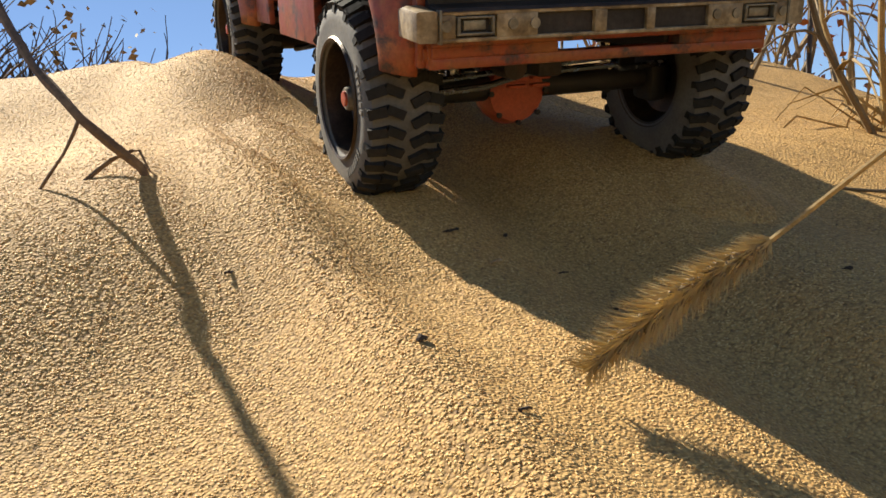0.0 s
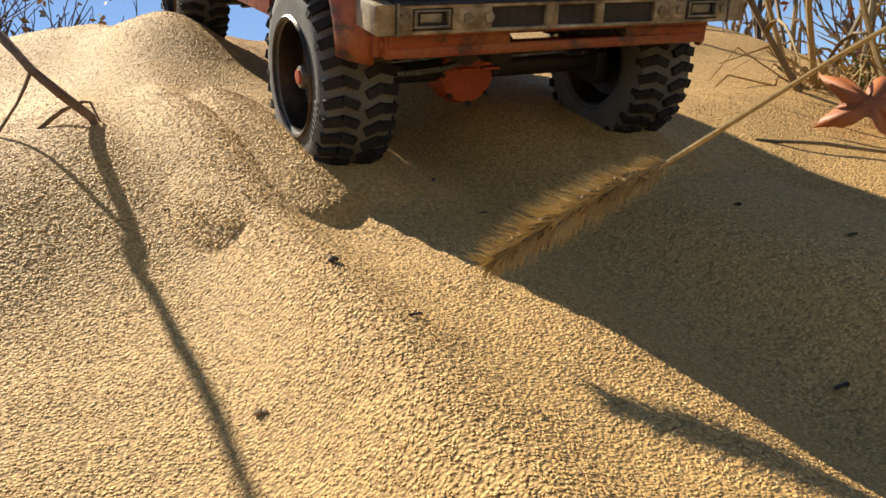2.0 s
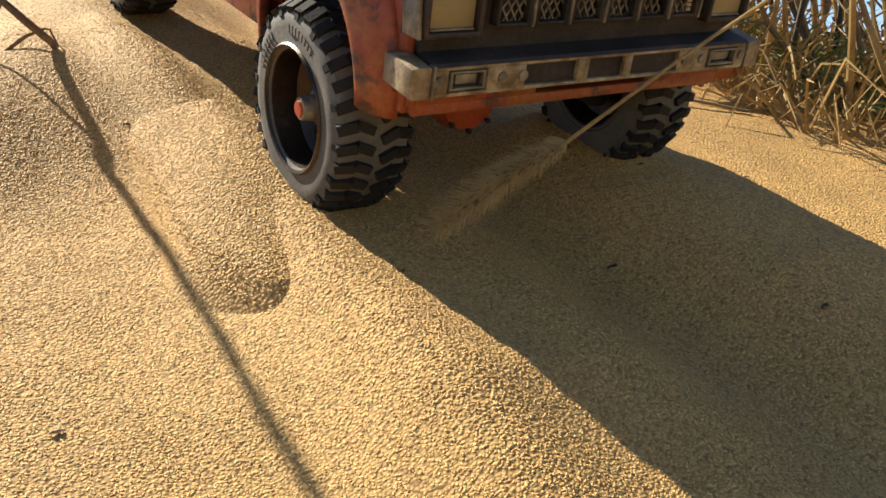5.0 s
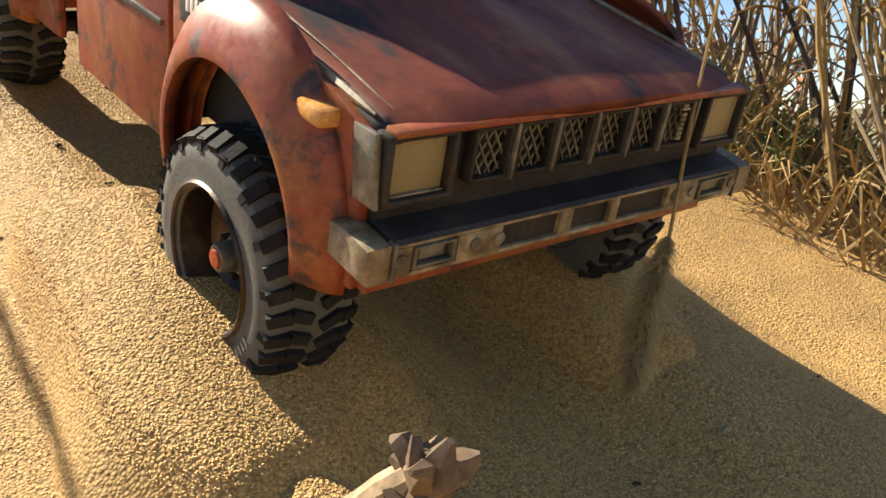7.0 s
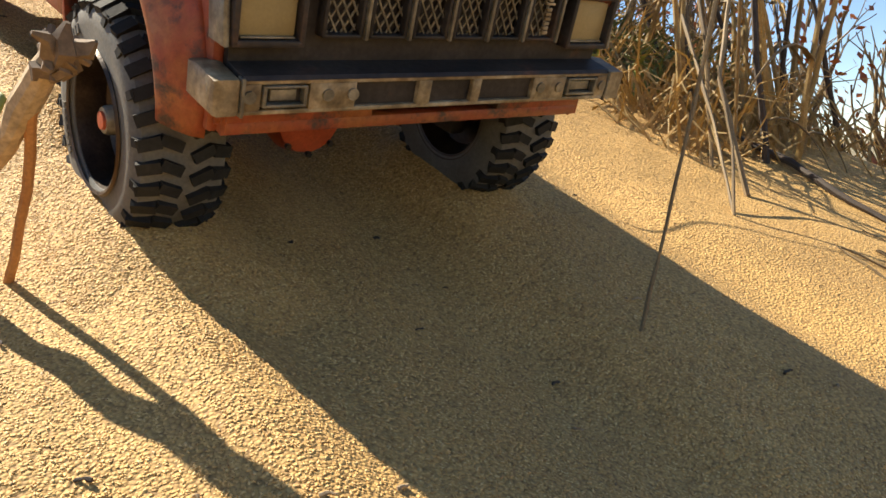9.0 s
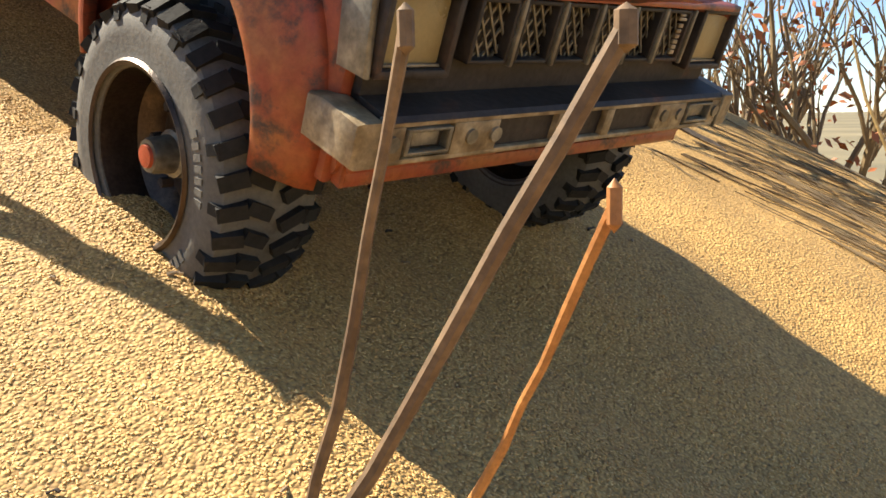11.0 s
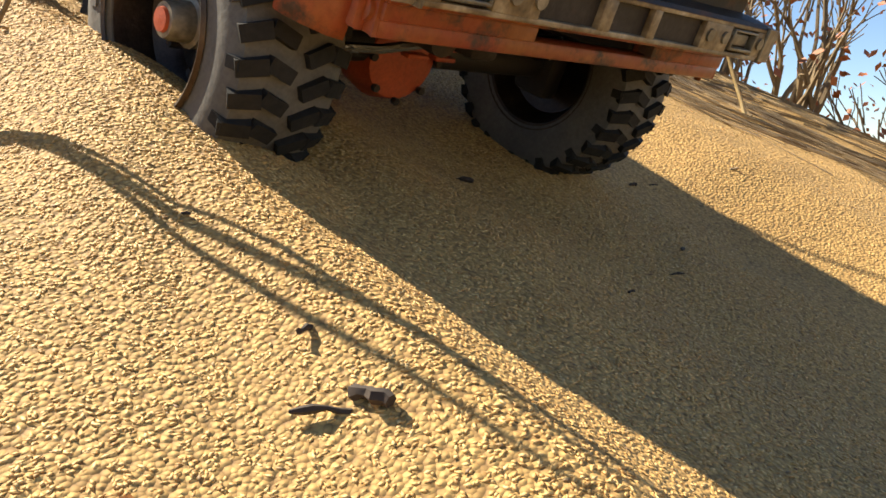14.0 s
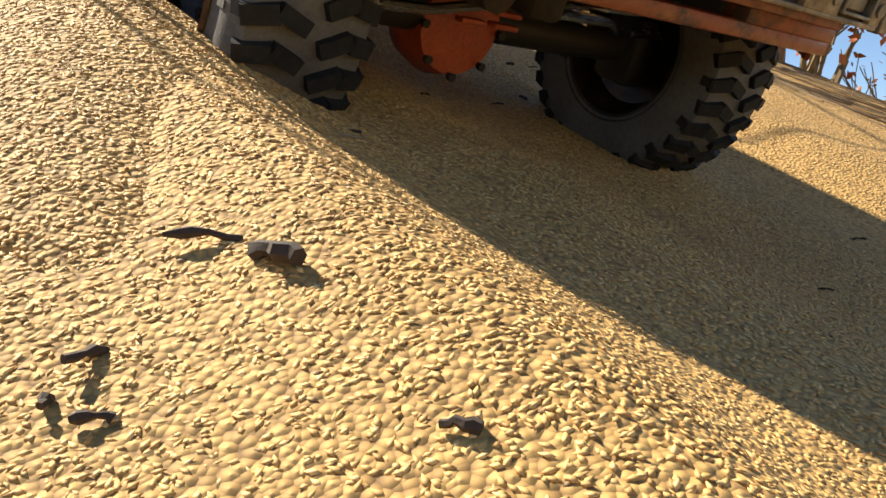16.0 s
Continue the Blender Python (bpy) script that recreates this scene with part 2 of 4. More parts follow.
GREEN = mottled("green_leaf", [(0.3, (0.07, 0.10, 0.025)), (0.7, (0.22, 0.24, 0.05))], 30, 0.55)
LEAF = mottled("orange_leaf", [(0.3, (0.28, 0.075, 0.02)), (0.7, (0.46, 0.15, 0.04))], 40, 0.6, fine=0.2)
CHIP = mottled("charred_chip", [(0.3, (0.02, 0.014, 0.01)), (0.7, (0.07, 0.045, 0.03))], 60, 0.8)
FAR = mottled("far_ground", [(0.3, (0.10, 0.085, 0.045)), (0.7, (0.22, 0.18, 0.10))], 0.3, 0.9)

# ---- mesh helpers; the truck is drawn in tenths of a metre ----
S = 0.1


def finish(bm, name, mat, parent=None, label="", smooth=35, scale=1.0):
    bmesh.ops.recalc_face_normals(bm, faces=bm.faces)
    if scale != 1.0:
        bmesh.ops.scale(bm, vec=(scale,) * 3, verts=bm.verts)
    me = bpy.data.meshes.new(name)
    bm.to_mesh(me)
    bm.free()
    me.materials.append(mat)
    if smooth:
        me.shade_smooth()
        me.set_sharp_from_angle(angle=radians(smooth))
    ob = new(name, me)
    if parent:
        ob.parent = parent
    if label:
        ob["label"] = label
    return ob


def part(name, bm, mat, parent, label="", smooth=35):
    return finish(bm, name, mat, parent, label, smooth, S)


def box(bm, x0, x1, y0, y1, z0, z1, bevel=0.0, m=None, seg=2):
    made = bmesh.ops.create_cube(bm, size=1.0)["verts"]
    bmesh.ops.scale(bm, vec=(x1 - x0, y1 - y0, z1 - z0), verts=made)
    bmesh.ops.translate(bm, vec=((x0 + x1) / 2, (y0 + y1) / 2, (z0 + z1) / 2), verts=made)
    if bevel:
        edges = list({e for v in made for e in v.link_edges})
        r = bmesh.ops.bevel(bm, geom=edges, offset=bevel, segments=seg, affect="EDGES", profile=0.5)
        made = list({v for f in r["faces"] for v in f.verts} | {v for v in made if v.is_valid})
    if m is not None:
        bmesh.ops.transform(bm, matrix=m, verts=made)
    return made


def slab(bm, outline, x0, x1, bevel=0.0):
    """A plate with a (y, z) outline between x0 and x1."""
    a = [bm.verts.new((x0, y, z)) for y, z in outline]
    b = [bm.verts.new((x1, y, z)) for y, z in outline]
    n = len(a)
    caps = [bm.faces.new(a), bm.faces.new(b[::-1])]
    for i in range(n):
        bm.faces.new((a[i], b[i], b[(i + 1) % n], a[(i + 1) % n]))
    if bevel:
        edges = list({e for f in caps for e in f.edges})
        bmesh.ops.bevel(bm, geom=edges, offset=bevel, segments=2, affect="EDGES", profile=0.5)


def lathe(bm, profile, seg, m=Matrix.Identity(4), closed=False, caps=True):
    """(x, r) profile turned about the x axis."""
    rings = []
    for i in range(seg):
        a = 2 * math.pi * i / seg
        rings.append([bm.verts.new(m @ Vector((x, r * math.cos(a), r * math.sin(a)))) for x, r in profile])
    k = len(profile)
    for i in range(seg):
        p, q = rings[i], rings[(i + 1) % seg]
        for j in range(k if closed else k - 1):
            l = (j + 1) % k
            bm.faces.new((p[j], p[l], q[l], q[j]))
    if not closed and caps:
        for j in (0, k - 1):
            if profile[j][1] > 1e-4:
                bm.faces.new([r[j] for r in rings])


def tube(bm, pts, radii, seg=7, knots=0.0, rng=None):
    pts = [Vector(p) for p in pts]
    if isinstance(radii, (int, float)):
        radii = [radii] * len(pts)
    rings = []
    for i, p in enumerate(pts):
        d = (pts[min(i + 1, len(pts) - 1)] - pts[max(i - 1, 0)]).normalized()
        u = d.orthogonal().normalized() if i == 0 else (u - d * u.dot(d)).normalized()
        w = d.cross(u)
        r = radii[i] * (1 + (knots * (rng.random() - 0.5) if rng else 0))
        rings.append([bm.verts.new(p + r * (math.cos(2 * math.pi * k / seg) * u + math.sin(2 * math.pi * k / seg) * w)) for k in range(seg)])
    for a, b in zip(rings, rings[1:]):
        for k in range(seg):
            bm.faces.new((a[k], a[(k + 1) % seg], b[(k + 1) % seg], b[k]))
    bm.faces.new(rings[0][::-1])
    bm.faces.new(rings[-1])


def bent(a, b, n, sag, rng, wob=0.0):
    """Points on an uneven line from a to b that sags by the vector sag."""
    a, b, sag = Vector(a), Vector(b), Vector(sag)
    out = []
    for i in range(n + 1):
        k = i / n
        j = Vector([(rng.random() - 0.5) * wob for _ in range(3)]) if 0 < i < n else Vector((0, 0, 0))
        out.append(a.lerp(b, k) + sag * (4 * k * (1 - k)) + j)
    return out

# ---- the pickup: x across, y to the back, z up, from the middle of the bumper's face ----
HUB_Y, HUB_Z, TYRE_R = 0.755, -0.350, 0.44
BASE = 2.80


def arch(cy, cz, r, a0, a1, n=18):
    return [(cy + r * math.cos(radians(a0 + (a1 - a0) * i / n)), cz + r * math.sin(radians(a0 + (a1 - a0) * i / n))) for i in range(n + 1)]


def strip(bm, rows):
    """A quad sheet over rows of points."""
    grid = [[bm.verts.new(p) for p in row] for row in rows]
    for a, b in zip(grid, grid[1:]):
        for i in range(len(a) - 1):
            bm.faces.new((a[i], a[i + 1], b[i + 1], b[i]))
    return grid


def make_wheel(name, side, parent, at):
    """side -1: the outer face looks to -x."""
    w = bpy.data.objects.new(name, None)
    scene.collection.objects.link(w)
    w.parent = parent
    w.location = Vector(at) * S
    s = side
    rng = random.Random(5)
    bm = bmesh.new()
    prof = [(0.02, 0.245), (0.155, 0.245), (0.165, 0.262), (0.160, 0.285), (0.168, 0.33), (0.162, 0.375), (0.145, 0.405), (0.10, 0.417), (0, 0.420),
            (-0.10, 0.417), (-0.145, 0.405), (-0.165, 0.36), (-0.165, 0.285), (-0.155, 0.245), (-0.02, 0.245)]
    lathe(bm, [(x * s, r) for x, r in prof], 56, closed=True)
    tyre = part("tyre", bm, SIDEWALL, w, "dusty black rubber tyre")
    bm = bmesh.new()
    n = 32
    for i in range(n):
        for row, off in ((-1, 0.0), (1, 0.5)):
            a = 2 * math.pi * (i + off) / n
            m = Matrix.Rotation(a, 4, "X")
            tw = Matrix.Rotation(radians(24 * row), 4, "Z")
            box(bm, -0.040, 0.040, -0.019, 0.019, -0.012, 0.016, 0.0, m @ Matrix.Translation((row * 0.055, 0, 0.424)) @ tw)
            box(bm, -0.040, 0.040, -0.021, 0.021, -0.020, 0.013, 0.0, m @ Matrix.Translation((row * 0.125, 0, 0.414)) @ pose(0, 0, 0, 0, row * 24, row * -14))
            if i % 2 == 0 or row > 0:
                box(bm, -0.007, 0.007, -0.015, 0.015, -0.022, 0.024, 0.0, m @ Matrix.Translation((row * 0.158, 0, 0.390)) @ pose(0, 0, 0, 0, row * -10, 0))
    part("tread", bm, RUBBER, tyre, "chunky mud tread")
    for k in range(15):                       # raised unreadable sidewall marks
        bm = bmesh.new()
        a = radians(60 + k * 5.2 + (28 if k > 6 else 0))
        box(bm, -0.003, 0.003, -0.009, 0.009, -0.016, 0.016, 0, Matrix.Rotation(a, 4, "X") @ Matrix.Translation((s * 0.168, 0, 0.325)))
        part("sidewall_mark", bm, SIDEWALL, tyre)
    bm = bmesh.new()
    lathe(bm, [(x * s, r) for x, r in ((0.172, 0.250), (0.178, 0.262), (0.168, 0.270), (0.160, 0.262), (0.150, 0.243), (0.040, 0.232), (0.020, 0.205), (-0.020, 0.180), (-0.03, 0.10), (-0.01, 0.095),
          
          (-0.01, 0.06), (-0.04, 0.05), (-0.06, 0.19), (-0.14, 0.24), (-0.16, 0.262), (-0.15, 0.235))], 48, caps=False)
    rim = part("rim", bm, RIM, w, "rusty brown steel rim")
    bm = bmesh.new()
    for k in range(6):
        a = 2 * math.pi * k / 6
        lathe(bm, [(0.0, 0.0), (0.0, 0.017), (s * 0.035, 0.015), (s * 0.037, 0.0)], 6, Matrix.Translation((0.012 * s, 0.135 * math.cos(a), 0.135 * math.sin(a))))
    part("wheel_nut", bm, BLACK, rim)
    bm = bmesh.new()
    lathe(bm, [(0, 0.0), (0, 0.075), (s * 0.060, 0.070), (s * 0.064, 0.056), (s * 0.118, 0.053), (s * 0.132, 0.047), (s * 0.134, 0.0)], 20)
    hub = part("hub", bm, CHROME, w, "worn locking hub")
    bm = bmesh.new()
    lathe(bm, [(s * 0.128, 0.0), (s * 0.128, 0.036), (s * 0.142, 0.032), (s * 0.144, 0.0)], 20)
    part("hub_cap", bm, ORANGE, hub, "red-orange hub cap")
    return w


def flare(bm, s, cy, cz, r, a0, a1, x_in, x_out, front_drop):
    """A rolled wheel-arch lip, wider at the top."""
    rows = []
    n = 26
    for i in range(n + 1):
        k = i / n
        a = radians(a0 + (a1 - a0) * k)
        sec = []
        for q, (dx, dr) in enumerate(((0.0, 0.17), (0.35, 0.145), (0.70, 0.085), (0.93, 0.03), (1.0, 0.0), (0.97, -0.02), (0.6, -0.018))):
            swell = 0.75 + 0.25 * math.sin(math.pi * k)
            rr = r + dr * (0.75 + 0.35 * math.sin(math.pi * k))
            sec.append((s * (x_in + (x_out - x_in) * dx * swell), cy + rr * math.cos(a), cz + rr * math.sin(a)))
        rows.append(sec)
    strip(bm, rows)


def truck():
    root = bpy.data.objects.new("pickup_truck", None)
    scene.collection.objects.link(root)
    tagged(root, "toy-sized rusty red pickup truck crawling down a grain heap", "model truck")
    cy, cz, r = HUB_Y, -0.115, 0.455
    # front fenders and doors and bed sides
    for s in (-1, 1):
        bm = bmesh.new()
        lo = arch(cy, cz, r, 186, -10)
        out = [(0.13, 0.325), (0.15, -0.16)] + lo + [(1.36, -0.20), (1.36, 0.50), (1.0, 0.475), (0.6, 0.43), (0.3, 0.375)]
        slab(bm, out, s * 0.795, s * 0.835, 0.012)
        # shoulder roll above the arch
        fender = part("fender", bm, RED, root, "rust-blotched red front fender")
        bm = bmesh.new()
        flare(bm, s, cy, cz, r, 188, -12, 0.825, 0.965, 0)
        fl = part("wheel_flare", bm, RED, fender, "sun-bleached flared wheel arch")
        sol = fl.modifiers.new("thick", "SOLIDIFY")
        sol.thickness = 0.0022
        bm = bmesh.new()
        box(bm, s * 0.80 if s > 0 else -0.90, s * 0.90 if s > 0 else -0.80, 0.27, 0.40, 0.285, 0.340, 0.014, Matrix.Translation((0, 0.0, 0)))
        part("turn_lamp", bm, AMBER, fender, "amber side lamp")
        bm = bmesh.new()
        for k in range(4):
            box(bm, min(s * 0.835, s * 0.845), max(s * 0.835, s * 0.845), 1.10 + 0.035 * k, 1.125 + 0.035 * k, 0.345, 0.40, 0.002)
        part("badge", bm, WHITE, fender, "small metal badge")
        bm = bmesh.new()
        box(bm, min(s * 0.836, s * 0.842), max(s * 0.836, s * 0.842), 1.05, 1.28, 0.30, 0.43, 0.002)
        part("bare_patch", bm, BLACK, fender, "bare dark metal patch")
        bm = bmesh.new()
        slab(bm, [(1.385, -0.20), (2.36, -0.20), (2.36, 0.58), (1.385, 0.51)], s * 0.80, s * 0.84, 0.014)
        door = part("door", bm, RED, root, "faded red door with rust stains")
        bm = bmesh.new()
        box(bm, min(s * 0.838, s * 0.856), max(s * 0.838, s * 0.856), 1.42, 2.34, 0.235, 0.262, 0.006)
        part("door_trim", bm, CHROME, door)
        bm = bmesh.new()
        box(bm, min(s * 0.838, s * 0.87), max(s * 0.838, s * 0.87), 2.18, 2.31, 0.40, 0.44, 0.01)
        part("door_handle", bm, CHROME, door, "chrome handle")
        bm = bmesh.new()
        slab(bm, [(1.55, 0.56), (2.33, 0.60), (2.33, 1.02), (1.98, 1.02)], s * 0.765, s * 0.785)
        part("window", bm, GLASS, door, "dark side window")
        bm = bmesh.new()
        a2 = arch(cy + BASE, cz, r, 187, -7)
        slab(bm, [(2.62, -0.16)] + a2 + [(4.55, -0.16), (4.55, 0.55), (2.62, 0.55)], s * 0.80, s * 0.84, 0.012)
        bed = part("bed_side", bm, RED, root, "rusty red cargo bed side")
        bm = bmesh.new()
        flare(bm, s, cy + BASE, cz, r, 188, -8, 0.825, 0.955, 0)
        fl = part("wheel_flare", bm, RED, bed)
        sol = fl.modifiers.new("thick", "SOLIDIFY")
        sol.thickness = 0.0022
    # hood: crowned sheet with two creases, rolled at its front edge
    bm = bmesh.new()
    rows = []
    for j in range(17):
        k = j / 16
        y = 0.085 + 1.24 * k
        base = 0.352 + 0.15 * k ** 0.9 + (-0.018 if j == 0 else 0)
        row = []
        for i in range(29):
            u = -1 + 2 * i / 28
            x = u * (0.815 + 0.005 * k)
            z = base + 0.035 * (1 - u * u)
            au = abs(u)
            z += 0.016 * max(0, 1 - abs(au - 0.62) / 0.12) * min(1, k * 6)
            z += 0.020 * max(0, 1 - max(0, abs(u) - 0.12) / 0.06) * min(1, max(0, k - 0.1) * 3)
            if au > 0.93:
                z -= 0.30 * (au - 0.93)
            row.append((x, y - 0.035 * (1 - u * u), z))
        rows.append(row)
    strip(bm, [[(x, y + 0.004, z - 0.03) for x, y, z in rows[0]]] + rows)
    hood = part("hood", bm, HOOD, root, "red hood with blackened worn streaks", 50)
    sol = hood.modifiers.new("thick", "SOLIDIFY")
    sol.thickness = 0.0015
    sol.offset = -1
    # thin pale line along each fender's top edge
    for s in (-1, 1):
        bm = bmesh.new()
        tube(bm, [(s * 0.80, 0.16 + 0.1 * i, 0.362 + 0.0128 * i) for i in range(12)], [0.006] + [0.014] * 11, 6)
        part("fender_crest", bm, CREAM, root, "pale line along the fender's crest")
    bm = bmesh.new()
    tube(bm, [(-0.74, 0.16, 0.368), (-0.735, 0.50, 0.425), (-0.73, 1.1, 0.505)], 0.0035, 5)
    part("scratch_line", bm, CREAM, hood, "long pale scratch")
    # orange lip above the grille
    bm = bmesh.new()
    box(bm, -0.80, 0.80, 0.055, 0.115, 0.330, 0.352, 0.008)
    part("hood_lip", bm, RED, root, "orange-rusted front lip")
    # firewall, cab, roof, bed floor
    bm = bmesh.new()
    slab(bm, [(1.36, -0.1), (2.5, -0.1), (2.5, 0.58), (1.36, 0.50)], -0.79, 0.79)
    part("cab", bm, UNDER, root)
    bm = bmesh.new()
    slab(bm, [(1.95, 1.10), (2.45, 1.12), (2.50, 1.20), (1.97, 1.20)], -0.76, 0.76, 0.03)
    part("roof", bm, RED, root)
    for s in (-1, 1):
        bm = bmesh.new()
        tube(bm, [(s * 0.77, 1.36, 0.52), (s * 0.75, 1.97, 1.13)], 0.035, 6)
        tube(bm, [(s * 0.77, 2.46, 0.55), (s * 0.75, 2.46, 1.14)], 0.05, 6)
        part("pillar", bm, RED, root)
    bm = bmesh.new()
    strip(bm, [[(-0.75, 1.38, 0.53), (0.75, 1.38, 0.53)], [(-0.72, 1.95, 1.12), (0.72, 1.95, 1.12)]])
    part("windscreen", bm, GLASS, root, "dark windscreen")
    bm = bmesh.new()
    box(bm, -0.80, 0.80, 2.62, 4.55, -0.02, 0.03)
    box(bm, -0.80, 0.80, 2.62, 2.66, 0.03, 0.55)
    box(bm, -0.80, 0.80, 4.51, 4.55, 0.03, 0.55)
    part("cargo_bed", bm, RED, root)
    bm = bmesh.new()
    box(bm, -0.78, 0.78, 0.42, 1.36, -0.02, 0.30)
    part("engine_bay", bm, UNDER, root)
    # fascia and grille
    bm = bmesh.new()
    box(bm, -0.80, 0.80, 0.115, 0.30, 0.05, 0.335)
    part("fascia", bm, BLACK, root, "weathered black front panel")
    cells = [(-0.515 + i * 0.1735, -0.515 + i * 0.1735 + 0.150) for i in range(6)]
    z0, z1 = 0.158, 0.325
    for x0, x1 in cells:
        bm = bmesh.new()
        for a, b, c, d in ((x0, x1, z0, z0 + 0.012), (x0, x1, z1 - 0.012, z1), (x0, x0 + 0.014, z0, z1), (x1 - 0.014, x1, z0, z1)):
            box(bm, a, b, 0.068, 0.116, c, d, 0.004)
        fr = part("grille_frame", bm, BLACK, root, "worn dark grille frame")
        bm = bmesh.new()
        n = 6
        wdt, hgt = x1 - x0, z1 - z0
        for sgn in (-1, 1):
            for k in range(-n, n + 1):
                c0 = (k + 0.5) * 0.036
                pts = []
                for q in range(9):
                    v = -hgt / 2 + hgt * q / 8
                    u = c0 + sgn * v * 0.62
                    if abs(u) < wdt / 2 - 0.006:
                        pts.append(((x0 + x1) / 2 + u, 0.098 + 0.003 * sgn, (z0 + z1) / 2 + v))
                if len(pts) > 1:
                    tube(bm, [pts[0], pts[-1]], 0.0042, 4)
        part("grille_mesh", bm, CHROME, fr, "dull diamond wire mesh")
        bm = bmesh.new()
        box(bm, x1 + 0.004, x1 + 0.018, 0.060, 0.116, z0 - 0.005, z1 + 0.004, 0.005)
        part("grille_post", bm, CHROME, fr)
    bm = bmesh.new()
    for k in range(6):
        box(bm, 0.425, 0.452, 0.060, 0.07, 0.185 + 0.017 * k, 0.198 + 0.017 * k, 0.002)
    box(bm, 0.415, 0.462, 0.060, 0.07, 0.293, 0.302, 0.002)
    box(bm, 0.425, 0.450, 0.060, 0.07, 0.306, 0.314, 0.002)
    part("grille_emblem", bm, CREAM, root, "small pale worn emblem")
    for s in (-1, 1):
        bm = bmesh.new()
        a, b = sorted((s * 0.575, s * 0.815))
        for x0, x1, c, d in ((a, b, 0.128, 0.150), (a, b, 0.318, 0.336), (a, a + 0.02, 0.13, 0.335), (b - 0.02, b, 0.13, 0.335)):
            box(bm, x0, x1, 0.062, 0.13, c, d, 0.006)
        lamp = part("headlamp", bm, BLACK, root, "headlamp in a worn dark surround")
        bm = bmesh.new()
        box(bm, a + 0.025, b - 0.025, 0.085, 0.116, 0.152, 0.316, 0.010)
        part("headlamp_lens", bm, LENS, lamp, "yellowed dusty rectangular lens")
        bm = bmesh.new()
        e0, e1 = sorted((s * 0.817, s * 0.842))
        slab(bm, [(0.070, 0.128), (0.17, 0.128), (0.20, 0.335), (0.095, 0.335)], e0, e1, 0.008)
        part("corner_trim", bm, CHROME, lamp)
        bm = bmesh.new()
        for x0, x1, c, d in ((a + 0.03, b - 0.03, 0.153, 0.160),):
            box(bm, x0, x1, 0.074, 0.086, c, d, 0.002)
        part("lamp_trim", bm, CHROME, lamp)
    # bumper
    bm = bmesh.new()
    slab(bm, [(0.0, 0.050), (0.012, 0.062), (0.13, 0.075), (0.14, 0.065), (0.14, -0.05), (0.03, -0.058), (0.03, -0.050), (0.022, -0.046), (0.022, 0.046)], -0.80, 0.80)
    bum = part("bumper", bm, BLACK, root, "dark weathered steel bumper")
    bm = bmesh.new()
    for x0, x1 in ((-0.80, 0.80),):
        box(bm, x0, x1, 0.004, 0.030, 0.036, 0.052, 0.004)
        box(bm, x0, x1, 0.004, 0.030, -0.058, -0.043, 0.004)
    for x0, x1 in ((-0.80, -0.74), (-0.575, -0.405), (-0.155, -0.10), (0.085, 0.125), (0.385, 0.56), (0.74, 0.80)):
        box(bm, x0, x1, 0.002, 0.028, -0.045, 0.038, 0.003)
    part("bumper_face", bm, CREAM, bum, "flaking cream paint on the bumper face")
    for x in (-0.778, -0.51, -0.418, 0.424, 0.524, 0.77):
        bm = bmesh.new()
        lathe(bm, [(0, 0.0), (0, 0.020), (0.010, 0.020), (0.010, 0.010), (0.001, 0.009), (0.001, 0)], 14, Matrix.Translation((x, -0.006, 0.0)) @ Matrix.Rotation(radians(90), 4, "Z"))
        part("bolt_boss", bm, CHROME, bum)
    for x0, x1, mt in ((-0.735, -0.585, CREAM), (0.57, 0.735, CREAM)):
        bm = bmesh.new()
        for a, b, c, d in ((x0, x1, -0.035, -0.025), (x0, x1, 0.025, 0.033), (x0, x0 + 0.012, -0.03, 0.03), (x1 - 0.012, x1, -0.03, 0.03)):
            box(bm, a, b, -0.004, 0.026, c, d, 0.003)
        box(bm, x0 + 0.03, x1 - 0.03, 0.012, 0.03, -0.018, 0.018, 0.004)
        part("fog_lamp", bm, CHROME, bum, "small rectangular lamp in the bumper")
    for s in (-1, 1):
        bm = bmesh.new()
        o = [(0.0, -0.056), (0.0, 0.054), (0.13, 0.070), (0.19, 0.06), (0.19, -0.045)]
        slab(bm, o, s * 0.805, s * 0.895, 0.016)
        part("bumper_cap", bm, CREAM, bum, "cream bumper end cap with rust streaks")
        bm = bmesh.new()
        box(bm, *sorted((s * 0.795, s * 0.806)), -0.006, 0.03, -0.062, 0.058, 0.003)
        part("cap_seam", bm, CHROME, bum)
    # valance under the bumper with its long slot
    bm = bmesh.new()
    box(bm, -0.79, 0.79, 0.10, 0.20, -0.085, -0.052, 0.008)
    box(bm, -0.79, 0.79, 0.115, 0.19, -0.168, -0.122, 0.012)
    box(bm, -0.79, -0.25, 0.108, 0.195, -0.125, -0.083, 0.006)
    box(bm, 0.33, 0.79, 0.108, 0.195, -0.125, -0.083, 0.006)
    val = part("valance", bm, RED, root, "rusty red front valance with a slot")
    for s in (-1, 1):
        bm = bmesh.new()
        lathe(bm, [(0, 0.0), (0, 0.032), (s * 0.012, 0.03), (s * 0.014, 0.014), (s * 0.004, 0.012), (s * 0.004, 0)], 14, Matrix.Translation((s * 0.80, 0.16, -0.11)))
        slab(bm, [(0.12, -0.165), (0.26, -0.14), (0.30, -0.03), (0.12, -0.03)], s * 0.775, s * 0.80)
        part("valance_end", bm, RED, val)
    # frame and running gear
    bm = bmesh.new()
    for s in (-1, 1):
        box(bm, s * 0.34 - 0.035, s * 0.34 + 0.035, 0.18, 4.4, -0.16, -0.06, 0.01)
    part("frame_rail", bm, UNDER, root)
